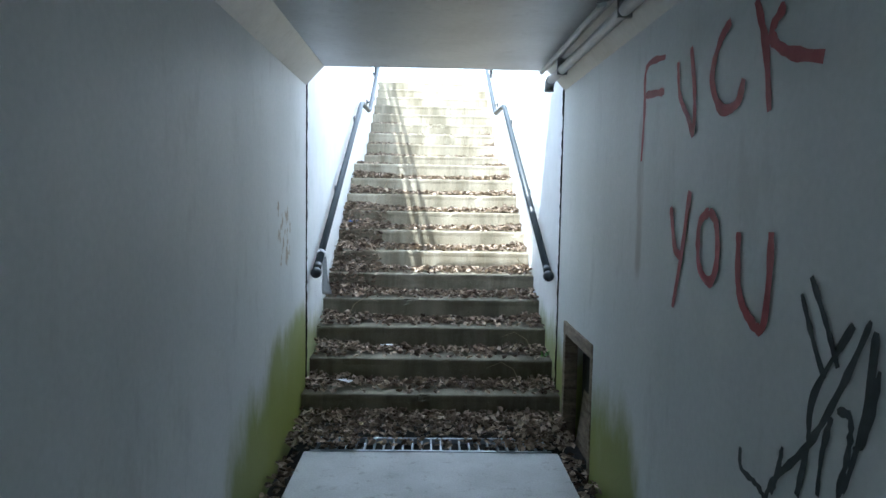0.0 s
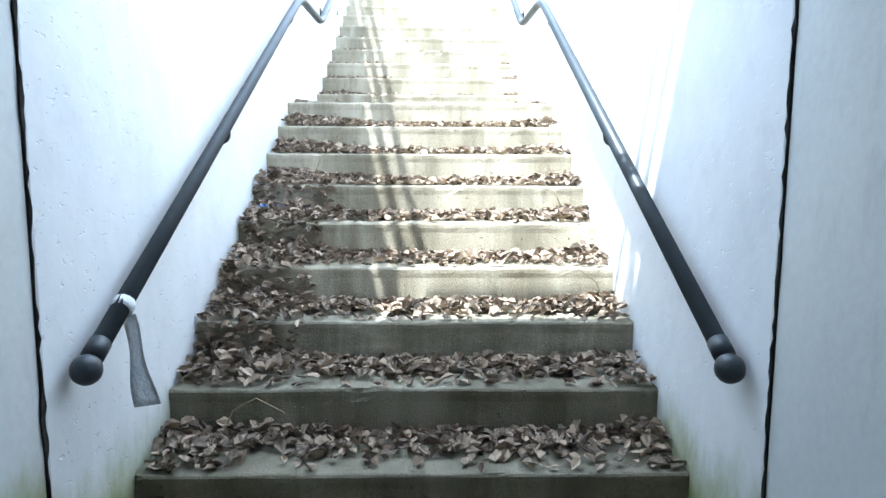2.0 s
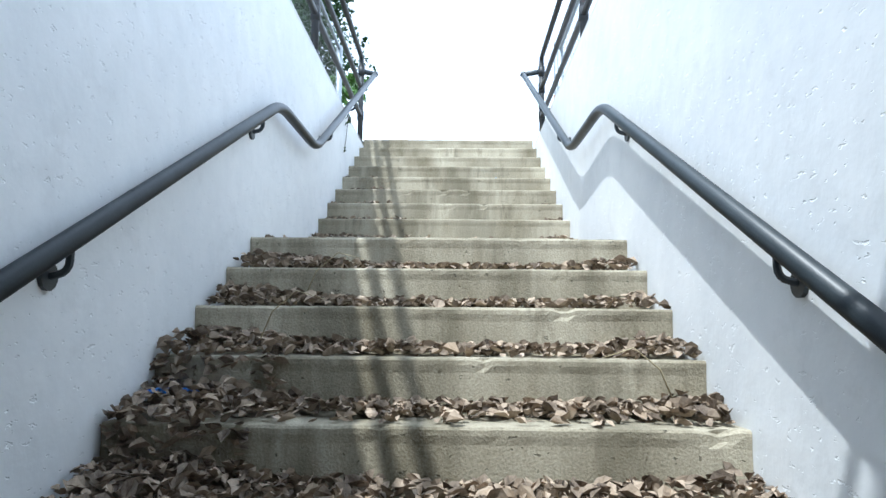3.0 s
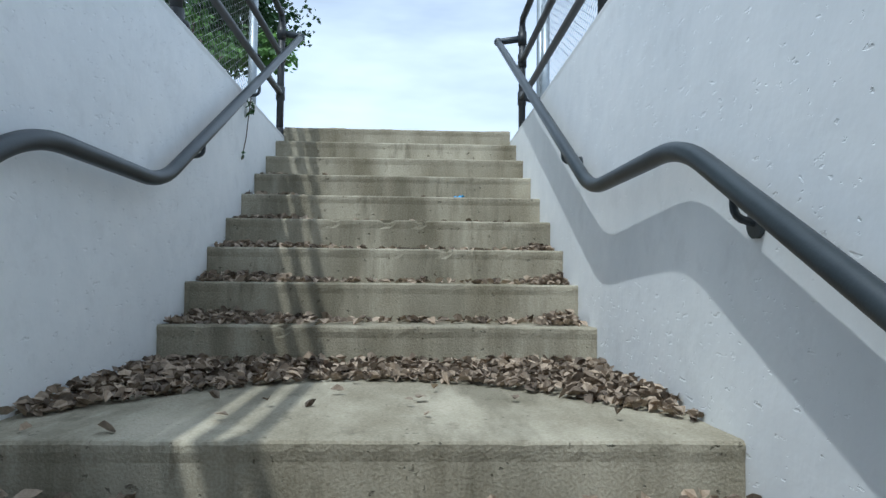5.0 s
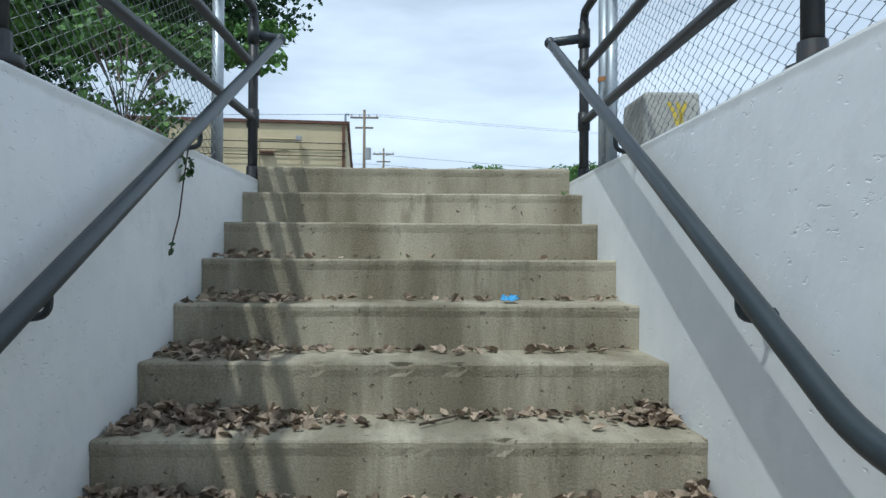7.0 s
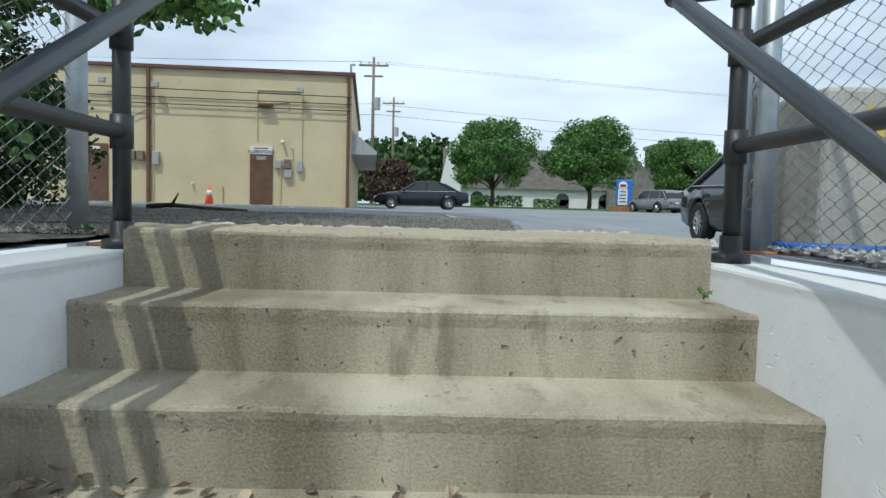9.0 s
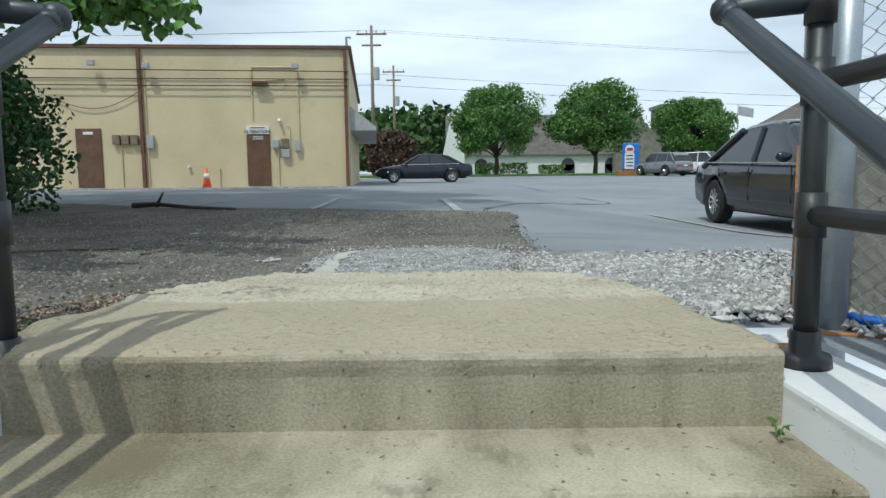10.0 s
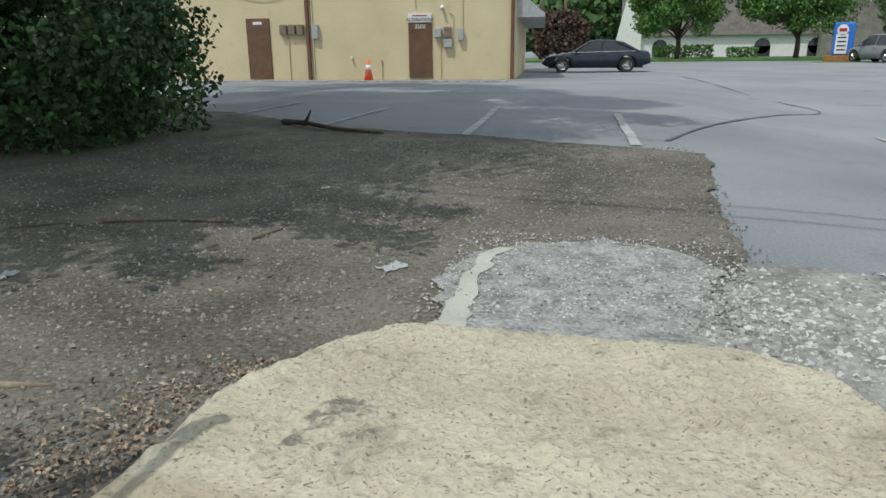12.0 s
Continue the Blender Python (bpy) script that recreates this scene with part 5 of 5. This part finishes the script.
        part("window_trim", pipe([(s * W * 0.955, rear + 0.25, belt + 0.005), (s * W * 0.965, L - 1.4, belt - 0.045)], 0.012, 5), M_CHROME, o)
        mir = bmesh.new()
        ball(mir, (s * (W + 0.07), L - 1.55, belt + 0.04), 0.1, squash=(1, 0.6, 0.7))
        part("mirror", mir, paint, o, smooth=True)
        for y in (-0.35, -1.1 if not suv else -1.2):
            part("door_handle", newbox(s * W * 0.99 - 0.012, s * W * 0.99 + 0.012, y - 0.10, y + 0.10, belt - 0.17, belt - 0.135, 0.006), paint if not suv else M_CHROME, o)
        for y in (L - 1.5, -0.22, -1.22):
            part("door_seam", newbox(s * W * 0.992 - 0.006, s * W * 0.992 + 0.006, y - 0.006, y + 0.006, 0.4, belt - 0.08), M_DARK, o)
        part("tail_light", newbox(s * W * 0.62 - 0.18, s * W * 0.62 + 0.18, -L - 0.015, -L + 0.2, 0.66, 0.80, 0.03), M_RED, o, "red tail light")
        part("headlight", newbox(s * W * 0.60 - 0.16, s * W * 0.60 + 0.16, L - 0.28, L - 0.03, belt - 0.42, belt - 0.30, 0.03), M_CHROME, o, "clear headlight")
        for y in (fa, ra):
            wheel(o, s * (W - 0.11), y, wr, wr, s)
    part("bumper", newbox(-W * 0.8, W * 0.8, -L - 0.03, -L + 0.1, 0.38, 0.6, 0.04), paint, o)
    part("number_plate", newbox(-0.16, 0.16, -L - 0.04, -L - 0.02, 0.66, 0.78, 0.004), M_WHITE, o)
    part("underbody", newbox(-W * 0.8, W * 0.8, -L + 0.3, L - 0.3, 0.2, 0.5), M_DARK, o)
    o.matrix_basis = m
    return o


car("sedan", pose(-0.7, 46.9, ground_z(-0.7, 46.9), 0, 0, 95), 4.85, 1.82, 1.45, M_CARBLUE, "dark navy saloon car parked beside the beige building")
car("sedan", pose(5.27, 20.95, ground_z(4.9, 21.5), 0, 0, 180), 4.87, 1.85, 1.48, M_CARGREY, "dark graphite saloon car parked at the edge of the lot")
car("suv", pose(16.2, 61.5, ground_z(16, 61), 0, 0, 25), 4.5, 1.82, 1.66, M_CARSILVER, "grey compact utility car parked near the road", True)
car("suv", pose(20.6, 64.5, ground_z(20, 64), 0, 0, 215), 4.7, 1.85, 1.75, M_WHITE, "white utility car parked near the road", True)

# ---- trees ----
def tree(name, x, y, z0, crown, trunk_h, radii, leaf, n, material, label, seed, trunk_r=0.14, low=-0.75):
    r = np.random.default_rng(seed)
    o = thing(name, (x, y, z0), label, "tree")
    t = bmesh.new()
    c = Vector((crown[0], crown[1], crown[2]))
    tube(t, [(x, y, z0 - 0.1), (x + 0.05, y, z0 + trunk_h * 0.5), (x * 0.7 + c.x * 0.3, y * 0.7 + c.y * 0.3, z0 + trunk_h), c], [trunk_r * 1.2, trunk_r, trunk_r * 0.8, trunk_r * 0.3], 8)
    clumps = []
    for i in range(64):
        d = r.normal(size=3)
        d /= np.linalg.norm(d)
        if d[2] < low:
            d[2] = -d[2]
        rad = r.uniform(0.45, 1.0) ** 0.6
        p = np.array(c) + d * np.array(radii) * rad
        clumps.append((p, r.uniform(0.26, 0.44) * min(radii)))
        if i % 3 == 0:
            s = Vector((x * 0.7 + c.x * 0.3, y * 0.7 + c.y * 0.3, z0 + trunk_h * r.uniform(0.7, 1.0)))
            e = Vector(p)
            tube(t, [s, (s + e) / 2 + Vector((0, 0, 0.1 * radii[2])), e], [trunk_r * 0.45, trunk_r * 0.25, 0.012], 5)
    part("trunk", t, M_BARK, o, smooth=True)
    P = []
    per = n // len(clumps)
    for p, q in clumps:
        d = r.normal(size=(per, 3))
        d /= np.linalg.norm(d, axis=1)[:, None]
        P.append(p + d * q * (r.uniform(0.15, 1, (per, 1)) ** 0.5) * np.array([1.15, 1.15, 0.85]))
    P = np.concatenate(P)
    P = P[P[:, 2] > z0 + 0.05]
    v, f = leaf_cloud(P, leaf, aspect=0.75, curl=0.2, rng=r)
    k = raw("crown", v, f, material, parent=o)
    k.matrix_parent_inverse = Matrix.Translation((-x, -y, -z0))
    return o


for i, (x, y, top, rr) in enumerate(((4.95, 70, 11.2, 3.35), (13.3, 70, 11.4, 3.3), (23.2, 75, 10.6, 3.6))):
    z0 = ground_z(x, y)
    tree("street_tree", x, y, z0, (x, y, (top + z0) / 2 + 0.6), 2.0, (rr, rr, (top - z0) / 2 - 0.9), 0.19, 26000, M_GREEN, "round leafy street tree beside the road", 20 + i, 0.18)

# overhanging tree left of the stairs
tree("tree", -8.0, 19.6, 3.45, (-6.5, 19.3, 8.9), 2.4, (4.5, 5.6, 3.4), 0.11, 80000, M_DGREEN, "large leafy tree overhanging the dirt", 41, 0.2, -0.9)
tree("bush", -7.0, 19.8, 3.45, (-6.9, 19.8, 4.75), 0.5, (2.6, 1.8, 1.6), 0.075, 40000, M_DGREEN, "dense dark green bush at the edge of the lot", 43, 0.06, -0.95)
tree("sapling", -1.65, 13.2, 3.45, (-1.62, 13.2, 4.0), 0.3, (0.22, 0.7, 0.5), 0.05, 900, M_GREEN, "small green sapling growing through the fence", 44, 0.01, -0.9)
tree("tree", -11.5, 26.0, 3.45, (-8.6, 27.0, 11.4), 4.5, (5.0, 4.4, 2.4), 0.15, 26000, M_DGREEN, "tall leafy tree standing behind the bush", 45, 0.22, -0.6)
# crown kept out of view, added to cast shade on the asphalt
tree("tree", -9.2, 22.6, 3.45, (-5.7, 21.8, 12.0), 5.5, (4.8, 4.4, 2.0), 0.15, 36000, M_DGREEN, "unseen tall leafy tree added to shade the edge of the lot", 46, 0.22, -0.6)
# low branch with bright leaves
br = thing("branch", (-5.0, 17.5, 6.0), "low tree branch with bright green leaves over the dirt", "branch")
tips = [[(-5.0, 17.8, 5.6), (-3.6, 16.8, 5.35), (-2.3, 16.1, 5.08), (-1.4, 15.75, 4.92)], [(-3.6, 16.8, 5.35), (-2.6, 16.6, 5.4), (-1.4, 16.3, 5.35)], [(-3.6, 16.8, 5.35), (-3.0, 15.6, 5.1), (-2.4, 14.9, 5.0)], [(-5.0, 17.8, 5.6), (-3.8, 15.8, 5.3), (-3.2, 14.6, 5.2)]]
b = bmesh.new()
P = []
for ln in tips:
    tube(b, bend(ln, 0.3, 4), [0.022] * (len(bend(ln, 0.3, 4)) - 1) + [0.004], 5)
    q = [Vector(p) for p in ln]
    for a, c in zip(q, q[1:]):
        for _ in range(380):
            p = a.lerp(c, rg.uniform())
            P.append((p.x + rg.normal(0, 0.11), p.y + rg.normal(0, 0.11), p.z + 0.05 - abs(rg.normal(0, 0.10))))
part("limb", b, M_BARK, br, smooth=True)
v, f = leaf_cloud(np.array(P), 0.09, aspect=0.8, curl=0.2, rng=rg)
k = raw("leaves", v, f, M_GREEN, parent=br)
k.matrix_parent_inverse = br.matrix_basis.inverted()

# ---- far side of the road ----
bm = bmesh.new()
box(bm, -30, 60, 66.5, 84, 3.60, ground_z(0, 80) + 0.12, 0.03)
single("lawn", bm, M_GRASS, "green mown lawn beyond the road", "lawn", kind="structure")


def hedge(x0, x1, y, h, seed):
    r = np.random.default_rng(seed)
    n = int(900 * (x1 - x0) / 4)
    P = np.stack([r.uniform(x0, x1, n), y + r.normal(0, 0.35, n), 3.7 + h * r.uniform(0, 1, n) ** 0.7], 1)
    v, f = leaf_cloud(P, 0.22, rng=r)
    return raw("hedge", v, f, M_GREEN, "low clipped green hedge before the white house", "hedge", "stuff")


hedge(3.5, 8.3, 76, 1.1, 1)
hedge(9.5, 12.0, 77, 0.9, 2)


def church(x0, x1, y, eave, ridge):
    o = thing("white_house", ((x0 + x1) / 2, y, 3.6), "long white house with a steep dark shingle roof", "house")
    part("wall", newbox(x0, x1, y, y + 9, 3.5, eave), M_WHITE, o)
    b = bmesh.new()
    vs = [b.verts.new(p) for p in ((x0 - 0.3, y - 0.4, eave), (x1 + 0.3, y - 0.4, eave), (x1 + 0.3, y + 4.5, ridge), (x0 - 0.3, y + 4.5, ridge), (x0 - 0.3, y + 9.4, eave), (x1 + 0.3, y + 9.4, eave))]
    for f in ((0, 1, 2, 3), (3, 2, 5, 4), (0, 4, 5, 1), (0, 3, 4), (1, 5, 2)):
        b.faces.new([vs[i] for i in f])
    part("roof", b, M_ROOF, o)
    b = bmesh.new()
    vs = [b.verts.new(p) for p in ((x0 - 0.9, y - 0.5, 3.5), (x0 + 1.6, y - 0.5, 3.5), (x0 + 1.6, y - 0.5, eave), (x0 + 0.35, y - 0.5, ridge + 0.2), (x0 - 0.9, y - 0.5, eave - 1))]
    vs2 = [b.verts.new(v.co + Vector((0, 0.5, 0))) for v in vs]
    b.faces.new(vs)
    b.faces.new(vs2)
    for i in range(5):
        b.faces.new((vs[i], vs[(i + 1) % 5], vs2[(i + 1) % 5], vs2[i]))
    part("gable", b, M_WHITE, o)
    for wx in (x0 + 3.4, x0 + 12.6, x0 + 17.2):
        b = bmesh.new()
        box(b, wx - 0.7, wx + 0.7, y - 0.06, y + 0.02, 3.7, 4.7)
        tube(b, [(wx, y - 0.06, 4.7), (wx, y + 0.02, 4.7)], 0.7, 20)
        w = part("window", b, M_GLASS, o, "dark arched window")
        part("mullion", newbox(wx - 0.05, wx + 0.05, y - 0.09, y - 0.06, 3.7, 5.3), M_WHITE, w)
    return o


church(1.2, 22.5, 85, 5.75, 10.3)
tower = thing("stone_tower", (25.5, 88, 3.6), "square grey fieldstone church tower", "tower")
part("body", newbox(24.0, 28.0, 86, 90, 3.5, 10.6), M_FSTONE, tower)
part("parapet", newbox(23.8, 28.2, 85.8, 90.2, 10.6, 11.0), M_FSTONE, tower)
hall = thing("stone_hall", (20, 84, 3.6), "grey fieldstone hall with a steep roof", "hall")
b = bmesh.new()
vs = [b.verts.new(p) for p in ((18.5, 83.5, 3.5), (24.5, 83.5, 3.5), (24.5, 83.5, 5.6), (21.0, 83.5, 9.4), (18.5, 83.5, 6.6))]
vs2 = [b.verts.new(v.co + Vector((0, 5, 0))) for v in vs]
b.faces.new(vs)
b.faces.new(vs2)
for i in range(5):
    b.faces.new((vs[i], vs[(i + 1) % 5], vs2[(i + 1) % 5], vs2[i]))
part("body", b, M_FSTONE, hall)
far = thing("brick_house", (36, 70, 3.6), "far house with a grey hipped roof", "house")
part("wall", newbox(31, 43, 74, 84, 3.5, 7.0), M_RUST, far)
b = bmesh.new()
vs = [b.verts.new(p) for p in ((30.4, 73.4, 7.0), (43.6, 73.4, 7.0), (43.6, 84.6, 7.0), (30.4, 84.6, 7.0), (35, 79, 10.4), (39, 79, 10.4))]
for f in ((0, 1, 5, 4), (1, 2, 5), (2, 3, 4, 5), (3, 0, 4), (0, 3, 2, 1)):
    b.faces.new([vs[i] for i in f])
part("roof", b, M_ROOF, far)

sg = thing("roadside_sign", (14.3, 63, 3.6), "blue and white roadside sign board on a brick base", "sign")
part("base", newbox(13.4, 15.4, 62.6, 63.4, 3.5, 4.0, 0.02), M_RUST, sg)
part("board", newbox(13.75, 14.95, 62.8, 63.2, 4.0, 6.0, 0.1), M_BLUE, sg)
part("face", newbox(13.85, 14.55, 62.77, 62.81, 4.1, 5.3, 0.01), M_WHITE, sg)
b = bmesh.new()
tube(b, [(14.2, 62.77, 5.55), (14.2, 62.81, 5.55)], 0.33, 20)
part("face", b, M_WHITE, sg)
part("emblem", newbox(13.98, 14.42, 62.75, 62.78, 5.45, 5.65), M_RED, sg, "red emblem bar")
for z in (4.3, 4.55, 4.8, 5.05):
    part("text_bar", newbox(13.95, 14.45, 62.755, 62.772, z, z + 0.08), M_CARBLUE, sg)
bm = bmesh.new()
box(bm, 12.6, 16.4, 61.8, 63.0, 3.4, 3.62, 0.05)
single("planter", bm, M_GRASS, "low green planting bed round the sign", "planter")


def utility_pole(x, y, top, label):
    o = thing("utility_pole", (x, y, 3.5), label, "utility pole", "utility poles")
    part("pole", pipe([(x, y, 3.3), (x, y, top)], [0.17, 0.11], 8), M_WOOD, o, smooth=True)
    for dz in (0.7, 1.6):
        part("crossarm", newbox(x - 1.25 if dz < 1 else x - 0.8, x + 1.25 if dz < 1 else x + 0.8, y - 0.07, y + 0.07, top - dz - 0.07, top - dz + 0.07), M_WOOD, o)
    for dx in (-1.1, -0.4, 0.4, 1.1):
        part("insulator", pipe([(x + dx, y, top - 0.63), (x + dx, y, top - 0.4)], 0.05, 6), M_GREY, o)
    part("transformer", pipe([(x + 0.35, y - 0.1, top - 4.4), (x + 0.35, y - 0.1, top - 3.4)], 0.28, 10), M_GREY, o)
    return o


utility_pole(-5.35, 70, 16.1, "tall wooden utility pole with crossarms behind the building")
utility_pole(-4.85, 90, 15.9, "wooden utility pole with crossarms further along the road")
for dx, z, r in ((-1.1, 15.7, 0.010), (1.1, 15.7, 0.010), (0.0, 12.2, 0.016), (0.4, 11.3, 0.018)):
    b = bmesh.new()
    tube(b, [(-5.3 + dx + 95 * t / 20, 70 + 5 * t / 20, z - 1.6 * math.sin(math.pi * t / 20) - 1.2 * t / 20) for t in range(21)], r, 4)
    single("power_line", b, M_TYRE, "thin black overhead power line", "power line", "power lines")
    b = bmesh.new()
    tube(b, [(-5.3 + dx - 95 * t / 20, 70 - 8 * t / 20, z - 1.6 * math.sin(math.pi * t / 20) + 2 * t / 20) for t in range(21)], r, 4)
    single("power_line", b, M_TYRE, "thin black overhead power line", "power line", "power lines")
for y in (14.55, 14.85):
    b = bmesh.new()
    tube(b, [(-45 + 90 * t / 16, y - (-45 + 90 * t / 16) * 0.15, 9.6 + 0.0006 * (-45 + 90 * t / 16) ** 2) for t in range(17)], 0.016, 5)
    single("power_line", b, M_TYRE, "black overhead service wire crossing the lot", "power line", "power lines")
fp = thing("flagpole", (29.5, 80, 3.6), "white flagpole with a faded flag", "flagpole")
part("pole", pipe([(29.5, 80, 3.5), (29.5, 80, 10.4)], 0.06, 8), M_WHITE, fp)
b = bmesh.new()
rows = [[b.verts.new((29.55 + 1.5 * t / 6, 80 + 0.08 * math.sin(t), z - 0.05 * t)) for z in (10.2, 9.3)] for t in range(7)]
for p, q in zip(rows, rows[1:]):
    b.faces.new((p[0], p[1], q[1], q[0]))
bmesh.ops.solidify(b, geom=b.faces[:], thickness=0.01)
part("flag", b, M_CLOTH, fp)

# woods that close the distance
def woods(x0, x1, y, h, n, seed, material, label):
    r = np.random.default_rng(seed)
    P = []
    for _ in range(n // 160):
        cx, cy = r.uniform(x0, x1), y + r.normal(0, 3)
        hh = h * r.uniform(0.55, 1.0)
        d = r.normal(size=(160, 3))
        d /= np.linalg.norm(d, axis=1)[:, None]
        P.append(np.array([cx, cy, 3.5 + hh * 0.55]) + d * np.array([h * 0.28, 2.5, hh * 0.45]) * r.uniform(0.4, 1, (160, 1)))
    v, f = leaf_cloud(np.concatenate(P), 0.9, aspect=0.9, rng=r)
    return raw("woods", v, f, material, label, "woods", "stuff")


woods(-9, 0.5, 100, 9.5, 9000, 5, M_FARGREEN, "green trees behind the utility poles")
woods(-60, 140, 150, 8, 24000, 6, M_FARGREEN, "distant belt of green woods")
woods(-22, -12, 62, 8.2, 5000, 7, M_FARGREEN, "green tree tops behind the beige building")
tree("bush", -3.4, 62, 3.5, (-3.4, 62, 5.3), 0.6, (2.0, 1.5, 1.8), 0.25, 3500, mat("maroon_leaf", (0.045, 0.03, 0.02), (0.11, 0.07, 0.045), 0.8, 3, bump=0, island=True), "brownish bush behind the parked saloon", 61, 0.08)
